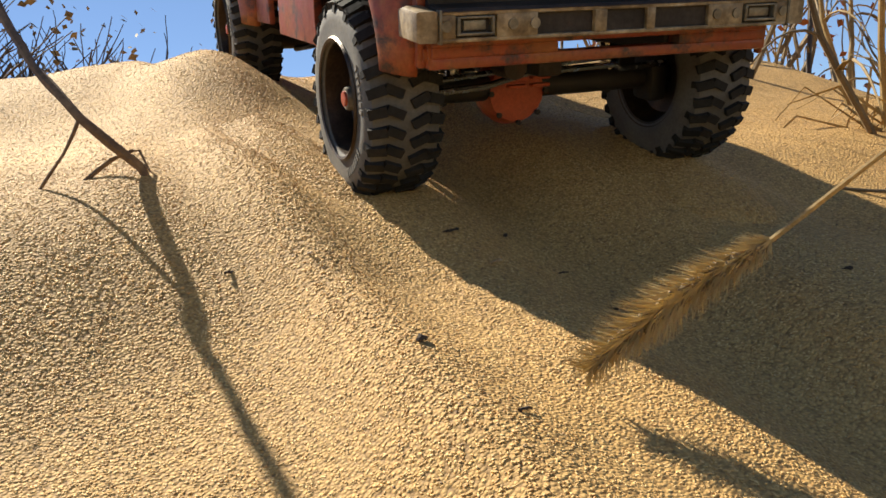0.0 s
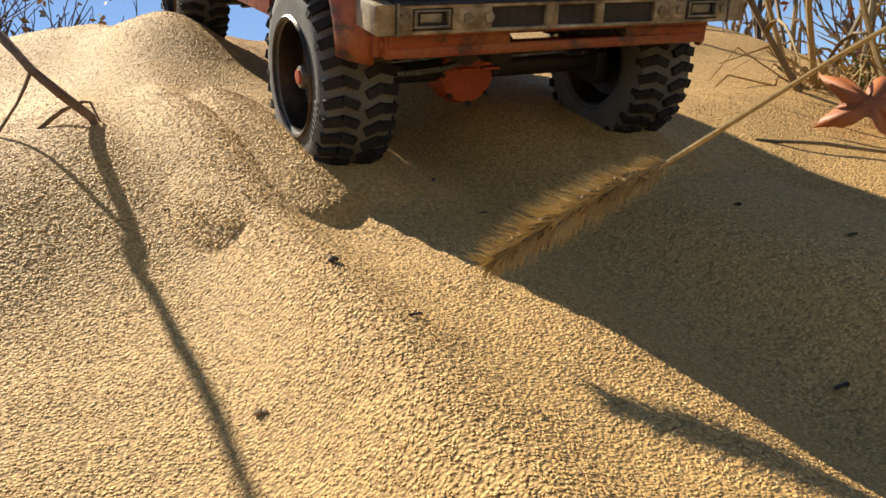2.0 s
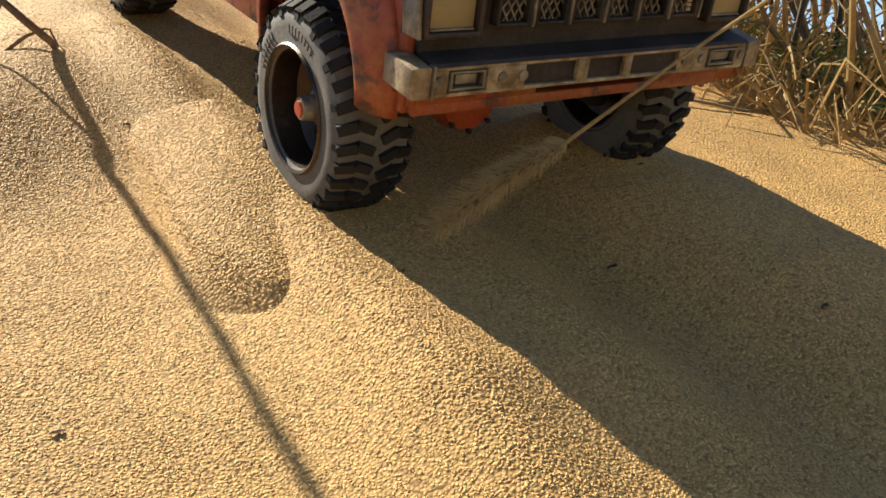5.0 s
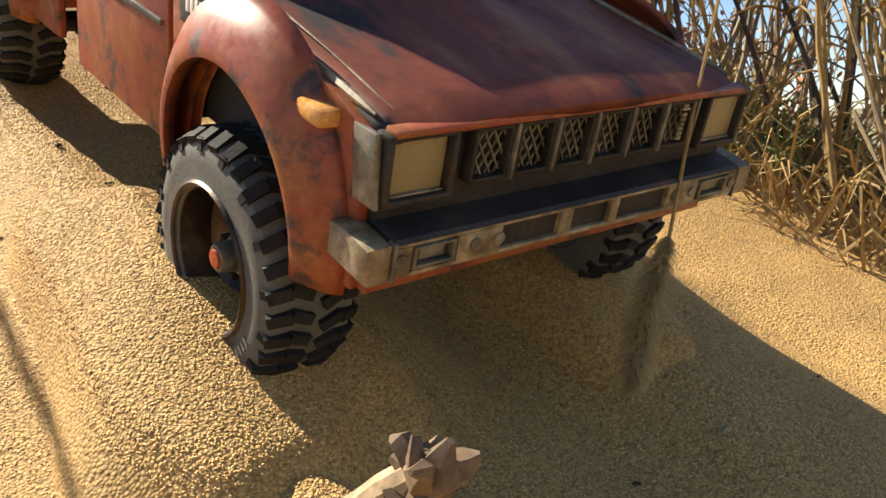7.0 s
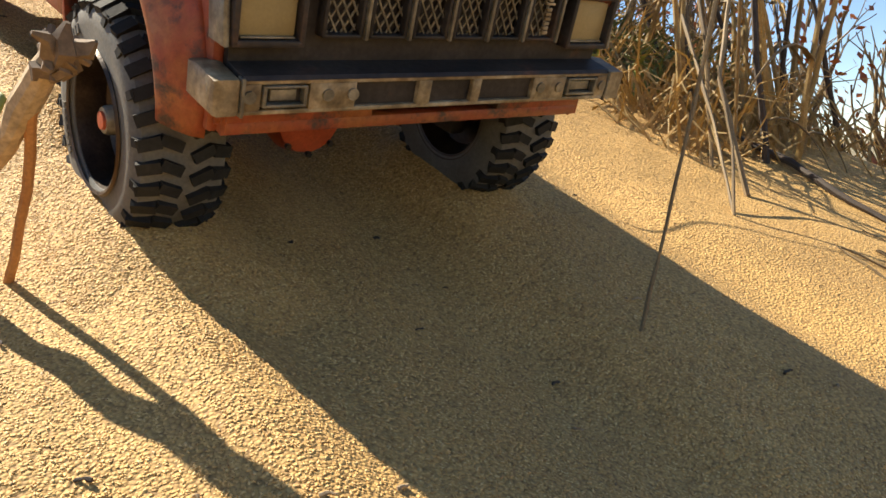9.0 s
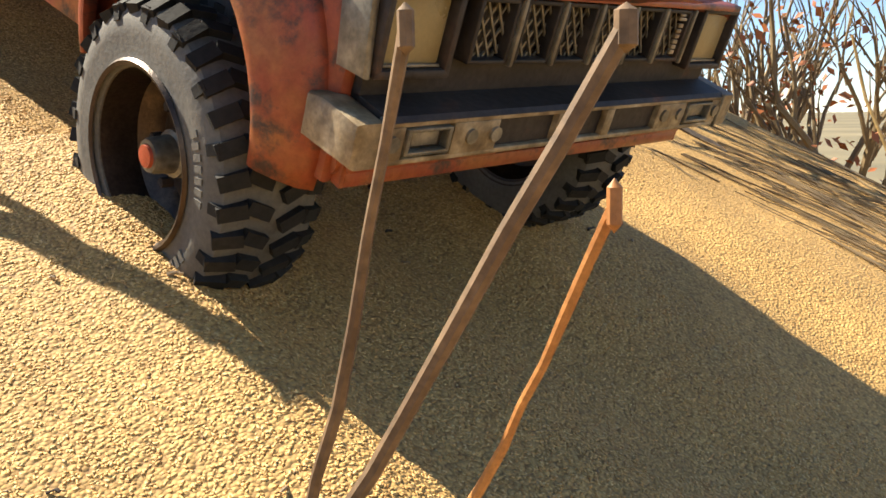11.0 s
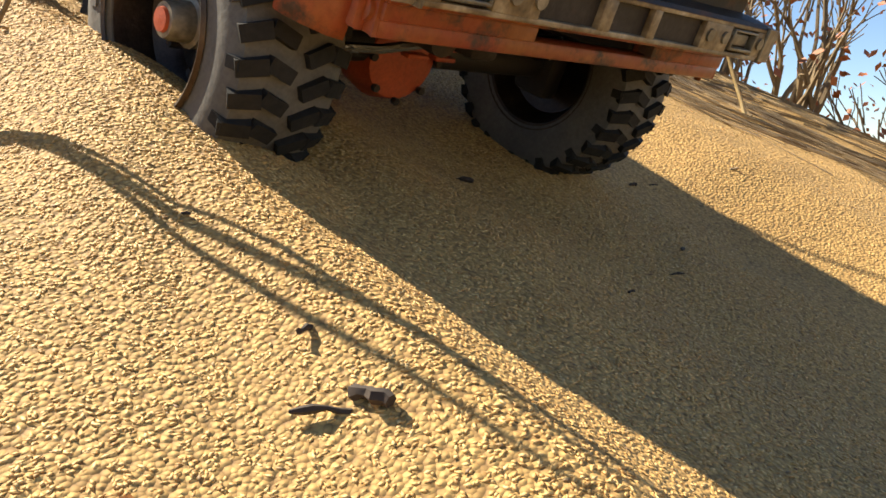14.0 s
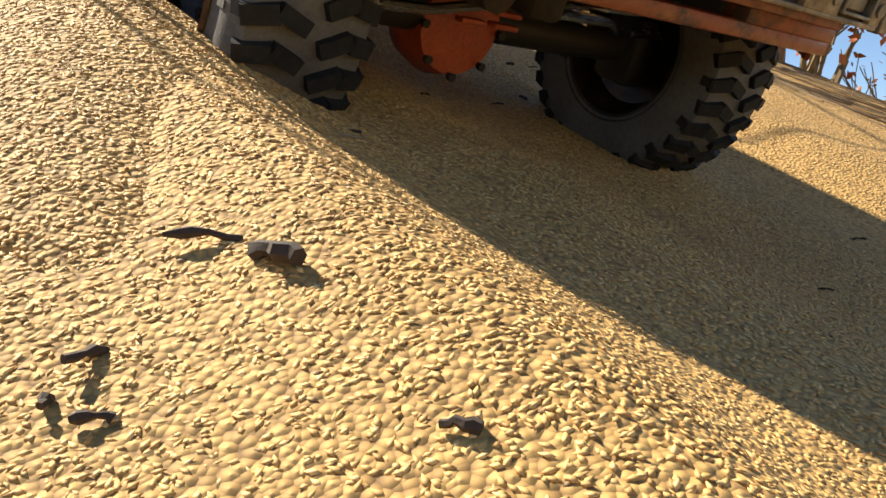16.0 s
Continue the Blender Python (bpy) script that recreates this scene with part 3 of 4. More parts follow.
    for k, ay in enumerate((HUB_Y, HUB_Y + BASE)):
        bm = bmesh.new()
        lathe(bm, [(-0.78, 0.0), (-0.78, 0.055), (-0.3, 0.06), (0.3, 0.06), (0.78, 0.055), (0.78, 0)], 14, Matrix.Translation((0, ay, HUB_Z)))
        for s in (-1, 1):
            box(bm, s * 0.66 - 0.05, s * 0.66 + 0.05, ay - 0.10, ay + 0.07, HUB_Z - 0.12, HUB_Z + 0.12, 0.03)
        axle = part("axle", bm, UNDER, root, "black axle housing")
        bm = bmesh.new()
        yr = -1 if k == 0 else 1
        rot = Matrix.Translation((-0.12, ay, HUB_Z - 0.02)) @ Matrix.Rotation(radians(90 * -yr), 4, "Z")
        lathe(bm, [(-0.06, 0.0), (-0.06, 0.14), (0.02, 0.165), (0.09, 0.155), (0.15, 0.12), (0.175, 0.06), (0.18, 0.0)], 22, rot)
        dc = part("differential_cover", bm, ORANGE, axle, "red-orange finned differential cover")
        for q in range(3):
            for s2 in (-1, 1):
                bm = bmesh.new()
                box(bm, -0.12 + s2 * 0.06 - 0.045, -0.12 + s2 * 0.06 + 0.045, ay + yr * 0.165 - 0.02, ay + yr * 0.165 + 0.02, HUB_Z + 0.015 + 0.035 * q, HUB_Z + 0.030 + 0.035 * q, 0.004)
                part("fin", bm, ORANGE, dc)
        for q in range(8):
            bm = bmesh.new()
            a = 2 * math.pi * q / 8
            lathe(bm, [(0, 0.0), (0, 0.014), (0.02, 0.012), (0.022, 0)], 6, Matrix.Translation((-0.12 + 0.142 * math.cos(a), ay + yr * 0.085, HUB_Z - 0.02 + 0.142 * math.sin(a))) @ Matrix.Rotation(radians(90 * -yr), 4, "Z"))
            part("cover_bolt", bm, BLACK, dc)
        for s in (-1, 1):
            bm = bmesh.new()
            tube(bm, [(s * 0.42, ay, HUB_Z + 0.02), (s * 0.40, ay + 0.05, 0.12)], 0.036, 10)
            sh = part("shock_absorber", bm, STEEL, axle, "steel shock absorber")
            bm = bmesh.new()
            tube(bm, [(s * 0.42 + 0.058 * math.cos(i * 0.8), ay + 0.012 + 0.058 * math.sin(i * 0.8), HUB_Z + 0.08 + 0.0055 * i) for i in range(56)], 0.010, 5)
            part("coil_spring", bm, BLACK, sh, "black coil spring")
    bm = bmesh.new()
    tube(bm, [(-0.66, 0.60, -0.335), (-0.34, 0.575, -0.315), (-0.16, 0.53, -0.262), (0.30, 0.53, -0.25), (0.36, 0.56, -0.275), (0.64, 0.60, -0.27)], 0.016, 8)
    part("tie_rod", bm, STEEL, root, "bright bent steering rod")
    bm = bmesh.new()
    tube(bm, [(-0.58, 0.72, -0.30), (0.42, 0.52, -0.20)], 0.014, 8)
    part("panhard_rod", bm, STEEL, root, "thin steel rod")
    bm = bmesh.new()
    lathe(bm, [(-0.07, 0), (-0.07, 0.055), (0.07, 0.055), (0.07, 0)], 16, Matrix.Translation((-0.30, 0.44, -0.21)) @ Matrix.Rotation(radians(90), 4, "Z"))
    box(bm, -0.2, -0.08, 0.35, 0.5, -0.26, -0.14, 0.02)
    part("steering_servo", bm, BLACK, root, "black steering servo")
    for s in (-1, 1):
        bm = bmesh.new()
        tube(bm, [(s * 0.45, 0.80, HUB_Z - 0.06), (s * 0.30, 2.1, -0.22)], 0.022, 8)
        tube(bm, [(s * 0.45, HUB_Y + BASE, HUB_Z - 0.06), (s * 0.30, 2.3, -0.22)], 0.022, 8)
        part("link_arm", bm, UNDER, root)
    bm = bmesh.new()
    tube(bm, [(-0.1, 0.9, HUB_Z), (0.0, 2.0, -0.2), (-0.1, HUB_Y + BASE - 0.1, HUB_Z)], 0.03, 8)
    box(bm, -0.3, 0.3, 1.9, 2.4, -0.26, -0.12, 0.03)
    part("driveshaft", bm, UNDER, root)
    wheels = []
    for nm, s, y in (("wheel", -1, HUB_Y), ("wheel", 1, HUB_Y), ("wheel", -1, HUB_Y + BASE), ("wheel", 1, HUB_Y + BASE)):
        wheels.append(make_wheel(nm, s, root, (s * 0.805, y, HUB_Z + (0.10 if y > 2 else 0))))
    return root, wheels


TRUCK, WHEELS = truck()

# ---- the grain heap: one sheet of ground from the slope out to the horizon ----


def sm(a, b, v):
    k = np.clip((v - a) / (b - a), 0, 1)
    return k * k * (3 - 2 * k)


def waves(x, y, seed, n, lo, hi):
    rs = np.random.RandomState(seed)
    out = np.zeros_like(x)
    for _ in range(n):
        a, f, p = rs.uniform(0, 2 * np.pi), rs.uniform(lo, hi), rs.uniform(0, 2 * np.pi)
        out += np.sin((x * np.cos(a) + y * np.sin(a)) * f + p) / n
    return out


def heap(x, y):
    """Height of the heap, all in tenths of a metre."""
    off = -0.925 + 0.12 * sm(0.2, -0.6, x) * (1 - 0.7 * sm(-1.35, -2.0, x)) + 0.10 * np.exp(-((x + 1.2) / 0.2) ** 2) * sm(1.6, 0.6, y) + 0.12 * sm(-0.3, 0.9, y) + 0.17 * sm(1.4, 3.3, y)
    off = off + 0.27 * sm(-1.0, -1.8, x) * sm(-0.6, 0.8, y) * (1 - 0.8 * sm(1.2, 2.6, y)) + 0.34 * np.exp(-((x + 0.92) / 0.38) ** 2 - ((y - 2.3) / 0.65) ** 2) + 0.14 * sm(1.2, 1.8, x)
    # the ruts on which the wheels run down
    ys = [-7.5, -6.4, -5.7, -5.0, -3.4, -2.8, -2.2, -1.4, -0.2, 0.4, 1.2, 2.4, 3.2]
    off = off + np.interp(y, ys, [0, 0, 0.03, 0.12, 0.22, 0.24, 0.36, 0.35, 0.20, 0.26, 0.30, 0.24, 0.06]) * np.exp(-((x - 0.72) / 0.62) ** 4)
    off = off + np.interp(y, ys, [0, 0, 0, 0, 0.0, 0.02, 0.14, 0.16, 0.10, 0.14, 0.12, 0.04, 0]) * np.exp(-((x + 0.85) / 0.55) ** 4)
    off = off + 0.05 * np.exp(-((np.abs(x) - 1.22) / 0.16) ** 2) * sm(-1.5, 0.5, y)
    off = off + 0.10 * waves(x, y, 3, 9, 0.8, 2.2) + 0.035 * waves(x, y, 4, 12, 3, 7) + 0.012 * waves(x, y, 6, 14, 9, 18)
    slope = off + 0.45 * y
    top = 1.25 - 0.16 * (y - 4.3) + 0.12 * sm(-0.6, -1.7, x) * sm(5.6, 3.0, y) + 0.05 * waves(x, y, 8, 6, 1, 3)
    k = 0.22
    h = -k * np.log(np.exp(-np.clip(slope, -9, 9) / k) + np.exp(-np.clip(top, -6, 9) / k))
    h = h - 0.33 * np.maximum(0, x - 4.4) ** 1.15 - 0.22 * np.maximum(0, -x - 3.6) ** 1.2
    return np.maximum(h, -7.0) if np.ndim(h) else max(h, -7.0)


def height(x, y):
    return float(heap(np.array([x], float), np.array([y], float))[0])


def axis_steps(a, b, step, far):
    mid = np.arange(a, b + step, step)
    g = step * 1.28 ** np.arange(1, 60)
    g = np.cumsum(g)
    g = g[g < far]
    return np.concatenate([(a - g)[::-1], mid, mid[-1] + g])


def sheet_mesh(name, x, y, z, mats, index=None):
    ny, nx = x.shape
    co = np.stack([x, y, z], -1).reshape(-1, 3) * S
    q = (np.arange(ny - 1)[:, None] * nx + np.arange(nx - 1)[None]).ravel()
    faces = np.stack([q, q + 1, q + nx + 1, q + nx], 1)
    me = bpy.data.meshes.new(name)
    me.vertices.add(len(co))
    me.vertices.foreach_set("co", co.astype(np.float32).ravel())
    me.loops.add(faces.size)
    me.loops.foreach_set("vertex_index", faces.ravel().astype(np.int32))
    me.polygons.add(len(faces))
    me.polygons.foreach_set("loop_start", np.arange(0, faces.size, 4, dtype=np.int32))
    for m in mats:
        me.materials.append(m)
    if index is not None:
        me.polygons.foreach_set("material_index", index.astype(np.int32))
    me.update(calc_edges=True)
    me.validate()
    me.shade_smooth()
    return me


gx, gy = np.meshgrid(axis_steps(-3.6, 3.6, 0.05, 4000), axis_steps(-10.2, 5.2, 0.05, 4000))
gz = heap(gx, gy)
cxm, cym = (gx[:-1, :-1] + gx[1:, 1:]) / 2, (gy[:-1, :-1] + gy[1:, 1:]) / 2
ground = new("ground", sheet_mesh("ground", gx, gy, gz, [BED, FAR], (np.hypot(cxm, cym) > 22).ravel()))
tagged(ground, "steep heap of pale golden grain running out to open ground", "ground", kind="structure")


def grain_mesh(name, px, py, pz, nrm, size, seed):
    """Small husk-like grains lying every way on a surface: six corners each."""
    rs = np.random.RandomState(seed)
    n = len(px)
    a = rs.uniform(0, 2 * np.pi, n)
    t = np.stack([np.cos(a), np.sin(a), np.zeros(n)], 1)
    t -= nrm * (t * nrm).sum(1, keepdims=True)
    t += nrm * rs.normal(0, 0.13, n)[:, None]
    t /= np.linalg.norm(t, axis=1, keepdims=True)
    s = np.cross(nrm, t)
    s /= np.linalg.norm(s, axis=1, keepdims=True)
    u = np.cross(t, s)
    c = np.stack([px, py, pz], 1)
    la = (size * rs.uniform(0.75, 1.3, n))[:, None]
    wa = (size * rs.uniform(0.40, 0.58, n))[:, None]
    ha = (size * rs.uniform(0.15, 0.24, n))[:, None]
    c = c + nrm * (ha * rs.uniform(-0.5, 0.9, n)[:, None])
    v = np.stack([c + t * la, c - t * la, c + s * wa, c - s * wa, c + u * ha, c - u * ha], 1).reshape(-1, 3) * S
    f = np.array([[0, 2, 4], [2, 1, 4], [1, 3, 4], [3, 0, 4], [2, 0, 5], [1, 2, 5], [3, 1, 5], [0, 3, 5]])
    faces = (np.arange(n)[:, None, None] * 6 + f[None]).reshape(-1, 3)
    me = bpy.data.meshes.new(name)
    me.vertices.add(len(v))
    me.vertices.foreach_set("co", v.astype(np.float32).ravel())
    me.loops.add(faces.size)
    me.loops.foreach_set("vertex_index", faces.ravel().astype(np.int32))
    me.polygons.add(len(faces))
    me.polygons.foreach_set("loop_start", np.arange(0, faces.size, 3, dtype=np.int32))
    me.materials.append(GRAIN)
    me.update(calc_edges=True)
    return me


def normals(fn, x, y):
    e = 0.01
    dx, dy = (fn(x + e, y) - fn(x - e, y)) / (2 * e), (fn(x, y + e) - fn(x, y - e)) / (2 * e)
    n = np.stack([-dx, -dy, np.ones_like(dx)], 1)
    return n / np.linalg.norm(n, axis=1, keepdims=True)


rs = np.random.RandomState(11)
GS = 0.0084
bx = np.concatenate([rs.uniform(-2.6, 0.85, 250000), rs.uniform(0.75, 3.0, 32000), rs.uniform(-2.9, 2.4, 30000)])
by = np.concatenate([rs.uniform(-9.3, 1.2, 250000), rs.uniform(-8.8, 1.6, 32000), rs.uniform(1.2, 3.9, 30000)])
nm = normals(heap, bx, by)
loose = new("loose_grain", grain_mesh("loose_grain", bx, by, heap(bx, by), nm, GS, 12))
tagged(loose, "loose pale golden grain husks covering the heap", "grain", kind="stuff")

# ---- grain that slides down before the wheels: lobes that move with the truck ----


def lobe(x, y, cx, y0, length, half, high, seed):
    """Height of a lobe above the slope; below zero outside it."""
    v = (y0 - y) / length
    wide = half * (0.75 + 0.45 * np.clip(v, 0, 1)) * (1 + 0.10 * np.sin(5 * v + seed))
    u = np.abs(x - cx) / wide
    edge = 1 + 0.07 * np.sin(7 * (x - cx) + seed) + 0.04 * np.sin(17 * (x - cx))
    r = np.sqrt(u ** 2.4 + np.clip((v - 0.1) / 0.9, 0, 9) ** 3.0 + np.clip((0.1 - v) / 0.35, 0, 9) ** 2) / edge
    return np.where(r < 1, high * (1.3 * np.clip(1 - r, 0, 1) ** 0.8 + 0.18 * sm(1.0, 0.9, r)), np.maximum(-0.9 * (r - 1), -0.45)) + 0.008 * waves(x, y, seed, 10, 6, 14) - 0.015


def make_lobe(cx, y0, length, half, high, seed, n, label, base_off):
    lx, ly = np.meshgrid(np.arange(cx - half * 1.6, cx + half * 1.6, 0.03), np.arange(y0 - length * 1.25, y0 + 0.5, 0.03))

    def fn(x, y):
        return base_off + 0.45 * y + lobe(x, y, cx, y0, length, half, high, seed)

    up = lobe(lx, ly, cx, y0, length, half, high, seed)
    me = sheet_mesh("grain_slide", lx, ly, base_off + 0.45 * ly + up, [BED])
    ob = new("grain_slide", me)
    tagged(ob, label, "grain", kind="stuff")
    r2 = np.random.RandomState(seed)
    x = r2.uniform(cx - half * 1.5, cx + half * 1.5, n)
    y = r2.uniform(y0 - length * 1.2, y0 + 0.45, n)
    ok = lobe(x, y, cx, y0, length, half, high, seed) > -0.03
    x, y = x[ok], y[ok]
    g = new("slide_grain", grain_mesh("slide_grain", x, y, fn(x, y), normals(fn, x, y), GS, seed + 1))
    g.parent = ob
    return ob


SLIDES = [make_lobe(-1.12, 1.12, 1.45, 0.58, 0.20, 3, 40000, "lobe of loose grain pushed down by a wheel", -0.80),
          make_lobe(0.88, 0.95, 1.05, 0.42, 0.17, 8, 14000, "smaller lobe of loose grain before a wheel", -0.925)]

# ---- twigs, stalks and grass; places in tenths of a metre ----


def stem_thing(name, label, category, pieces, mat, seg=7, group=""):
    """pieces: (points, first radius, last radius). One mesh, its foot on the heap."""
    rng = random.Random(len(label) * 7 + len(pieces))
    bm = bmesh.new()
    for pts, r0, r1 in pieces:
        full = []
        for a, b in zip(pts, pts[1:]):
            n = max(2, int((Vector(b) - Vector(a)).length / 0.12))
            full += bent(a, b, n, (0, 0, 0), rng, 0.6 * r0)[:-1]
        full.append(Vector(pts[-1]))
        k = len(full) - 1
        tube(bm, full, [r0 + (r1 - r0) * i / k for i in range(k + 1)], seg, 0.35, rng)
    ob = finish(bm, name, mat, None, "", 50, S)
    return tagged(ob, label, category, group)


E0 = Vector((-1.648, 0.83, height(-1.648, 0.83)))
twig = stem_thing("twig", "thin bare brown twig stuck in the grain", "twig", [
    ([E0 + Vector((0.02, 0, -0.10)), E0 + Vector((0, 0, 0.03)), (-1.87, 0.80, 0.12), (-2.01, 1.05, 0.42), (-2.12, 1.40, 0.85), (-2.38, 1.55, 1.5), (-2.75, 1.35, 2.1), (-3.2, 0.9, 2.5)], 0.019, 0.026),
    ([(-1.87, 0.80, 0.12), (-1.95, 0.84, -0.02), (-2.10, 0.95, -0.20)], 0.009, 0.006),
    ([(-1.67, 0.88, -0.02), (-1.76, 0.90, -0.05), (-1.88, 0.93, -0.13)], 0.008, 0.010),
    ([(-1.67, 0.88, -0.02), (-1.63, 0.95, -0.01), (-1.60, 0.86, -0.16)], 0.006, 0.004)], BARK)

stalk = bpy.data.objects.new("broken_stalk", None)
scene.collection.objects.link(stalk)
tagged(stalk, "broken pale plant stalk with a frayed tip", "stalk")
rng = random.Random(21)
bm = bmesh.new()
base = Vector((-1.86, -3.10, height(-1.86, -3.10) - 0.05))
tip = Vector((-1.498, -3.898, -1.661))
pts = bent(base, tip, 12, (0.04, 0, 0.03), rng, 0.025)
tube(bm, pts, [0.046 - 0.0008 * i for i in range(13)], 10, 0.35, rng)
part("stem", bm, PALE_BARK, stalk)
for k in range(26):
    bm = bmesh.new()
    d = Vector((rng.uniform(-0.5, 1), rng.uniform(-0.5, 0.9), rng.uniform(-0.7, 0.6))).normalized()
    tube(bm, bent(tip - Vector((0, 0, 0.03)), tip + d * rng.uniform(0.04, 0.11), 3, (0, 0, 0.01), rng, 0.04), [0.030, 0.032, 0.024, 0.008], 5, 0.6, rng)
    part("fibre", bm, BARK, stalk, "brown shredded fibre")
bm = bmesh.new()
mid = pts[10]
tube(bm, bent(mid, (-1.578, -3.323, height(-1.578, -3.323) - 0.03), 6, (0.02, 0, 0.02), rng, 0.02), [0.018, 0.017, 0.016, 0.016, 0.015, 0.015, 0.016], 7, 0.2, rng)
part("side_shoot", bm, ORANGE_STEM, stalk, "orange side shoot")
bm = bmesh.new()
strip(bm, [[tuple(Vector(pts[5 + i]) + Vector((-0.045, 0.0, 0.02))), tuple(Vector(pts[5 + i]) + Vector((-0.055, 0.01, 0.055 - 0.004 * i)))] for i in range(5)])
gl = part("leaf_sheath", bm, GREEN, stalk, "green leaf remnant")
gl.modifiers.new("thick", "SOLIDIFY").thickness = 0.0006

P = Vector((-1.664, -5.692, height(-1.664, -5.692) - 0.03))
fork = Vector((-1.585, -5.693, -3.132))
prongs = bpy.data.objects.new("forked_twig", None)
scene.collection.objects.link(prongs)
tagged(prongs, "forked orange-brown twig standing in the grain", "twig")
rng = random.Random(31)
for a, b, r0, r1, mt in ((P, fork, 0.019, 0.016, ORANGE_STEM), (fork, (-1.421, -6.210, -2.262), 0.015, 0.012, BARK), (fork, (-1.636, -6.059, -2.263), 0.010, 0.008, BARK),
                         (P + Vector((0.04, 0.0, 0.02)), (-1.448, -5.949, -2.952), 0.007, 0.007, STRAW_DARK), ((-1.448, -5.949, -2.952), (-1.535, -6.269, -2.460), 0.008, 0.007, ORANGE_STEM)):
    bm = bmesh.new()
    q = bent(a, b, 7, (0.015, 0, 0), rng, 0.010)
    tube(bm, q, [r0 + (r1 - r0) * i / 7 for i in range(8)], 8, 0.3, rng)
    lathe(bm, [(-0.03, 0.0), (-0.02, r1 * 1.25), (0.02, r1 * 1.25), (0.03, 0.0)], 8, Matrix.Translation(q[-1]) @ Matrix.Rotation(radians(90), 4, "Y"))
    part("shoot", bm, mt, prongs)


def foxtail():
    """Seed head on a thin stalk: head tip at the origin, stalk to +x."""
    root = bpy.data.objects.new("foxtail_grass", None)
    scene.collection.objects.link(root)
    tagged(root, "dry golden foxtail grass head on a thin stalk", "grass")
    rng = random.Random(41)
    L = 0.58
    axis = [Vector((L * i / 10, 0, 0.03 * math.sin(i / 10 * 2.4))) for i in range(11)]
    bm = bmesh.new()
    tube(bm, axis + [Vector((L + 0.5, 0, 0.06)), Vector((L + 1.4, 0.0, 0.10)), Vector((L + 2.8, 0.1, 0.26))], [0.004] + [0.008] * 10 + [0.007, 0.007, 0.008], 6)
    part("stalk", bm, STRAW, root, "thin straw stalk")
    bm = bmesh.new()
    for k in range(1500):
        t = rng.random() ** 0.85
        p = Vector((L * t, 0, 0.03 * math.sin(t * 2.4)))
        a = rng.uniform(0, 2 * math.pi)
        ln = rng.uniform(0.06, 0.14) * (0.55 + 0.45 * math.sin(math.pi * min(1, t * 0.9 + 0.1)))
        d = Vector((-rng.uniform(0.55, 1.1), math.cos(a), math.sin(a))).normalized()
        e = p + d * ln
        s = d.orthogonal().normalized() * 0.0032
        v = [bm.verts.new(p + s), bm.verts.new(p - s), bm.verts.new(p + d.cross(s)), bm.verts.new(e)]
        for f in ((0, 1, 3), (1, 2, 3), (2, 0, 3)):
            bm.faces.new([v[i] for i in f])
    part("bristle", bm, BRISTLE, root, "long golden bristles", 0)
    bm = bmesh.new()
    for k in range(170):
        t = 0.04 + 0.93 * rng.random()
        a = rng.uniform(0, 2 * math.pi)
        c = Vector((L * t, 0.020 * math.cos(a), 0.03 * math.sin(t * 2.4) + 0.020 * math.sin(a)))
        lathe(bm, [(-0.016, 0.0), (0, 0.009), (0.016, 0.0)], 5, Matrix.Translation(c) @ pose(0, 0, 0, 0, 0, math.degrees(a)))
    part("seed", bm, STRAW_DARK, root, "small brown seeds")
    return root


FOX = foxtail()

hang = stem_thing("hanging_stem", "thin brown dried grass stem hanging over the slope", "grass stem", [
    ([(0.42, -4.25, -2.76), (0.55, -4.30, -2.28), (0.66, -4.35, -1.83), (0.72, -4.45, -1.30), (1.3, -4.2, -0.7), (2.4, -3.4, -0.9), (3.2, -2.8, height(3.2, -2.8) - 0.05)], 0.008, 0.014)], STRAW_DARK, 6)


def reed(seed, tall, mat):
    rng = random.Random(seed)
    root = bpy.data.objects.new("dry_reed", None)
    scene.collection.objects.link(root)
    lean = Vector((rng.uniform(-0.35, 0.35), rng.uniform(-0.3, 0.3), 1)) * tall
    bm = bmesh.new()
    p = bent((0, 0, -0.1), lean, 8, (rng.uniform(-0.15, 0.15), rng.uniform(-0.15, 0.15), 0), rng, 0.03)
    tube(bm, p, [0.028 - 0.0022 * i for i in range(9)], 6, 0.2, rng)
    part("stem", bm, mat, root)
    for k in range(rng.randint(2, 5)):
        q = p[rng.randint(1, 7)]
        a = rng.uniform(0, 2 * math.pi)
        out = Vector((math.cos(a), math.sin(a), 0))
        ln = rng.uniform(0.4, 1.1)
        bm = bmesh.new()
        side = out.cross(Vector((0, 0, 1))) * rng.uniform(0.015, 0.035)
        rows = []
        for i in range(7):
            t = i / 6
            c = q + out * (ln * t * 0.8) + Vector((0, 0, 0.5 * ln * t - 1.0 * ln * t * t))
            w = side * (1 - t * 0.9)
            rows.append([tuple(c - w), tuple(c + Vector((0, 0, 0.012))), tuple(c + w)])
        strip(bm, rows)
        lf = part("leaf", bm, STRAW if rng.random() < 0.7 else STRAW_DARK, root)
        lf.modifiers.new("thick", "SOLIDIFY").thickness = 0.0005
    return root


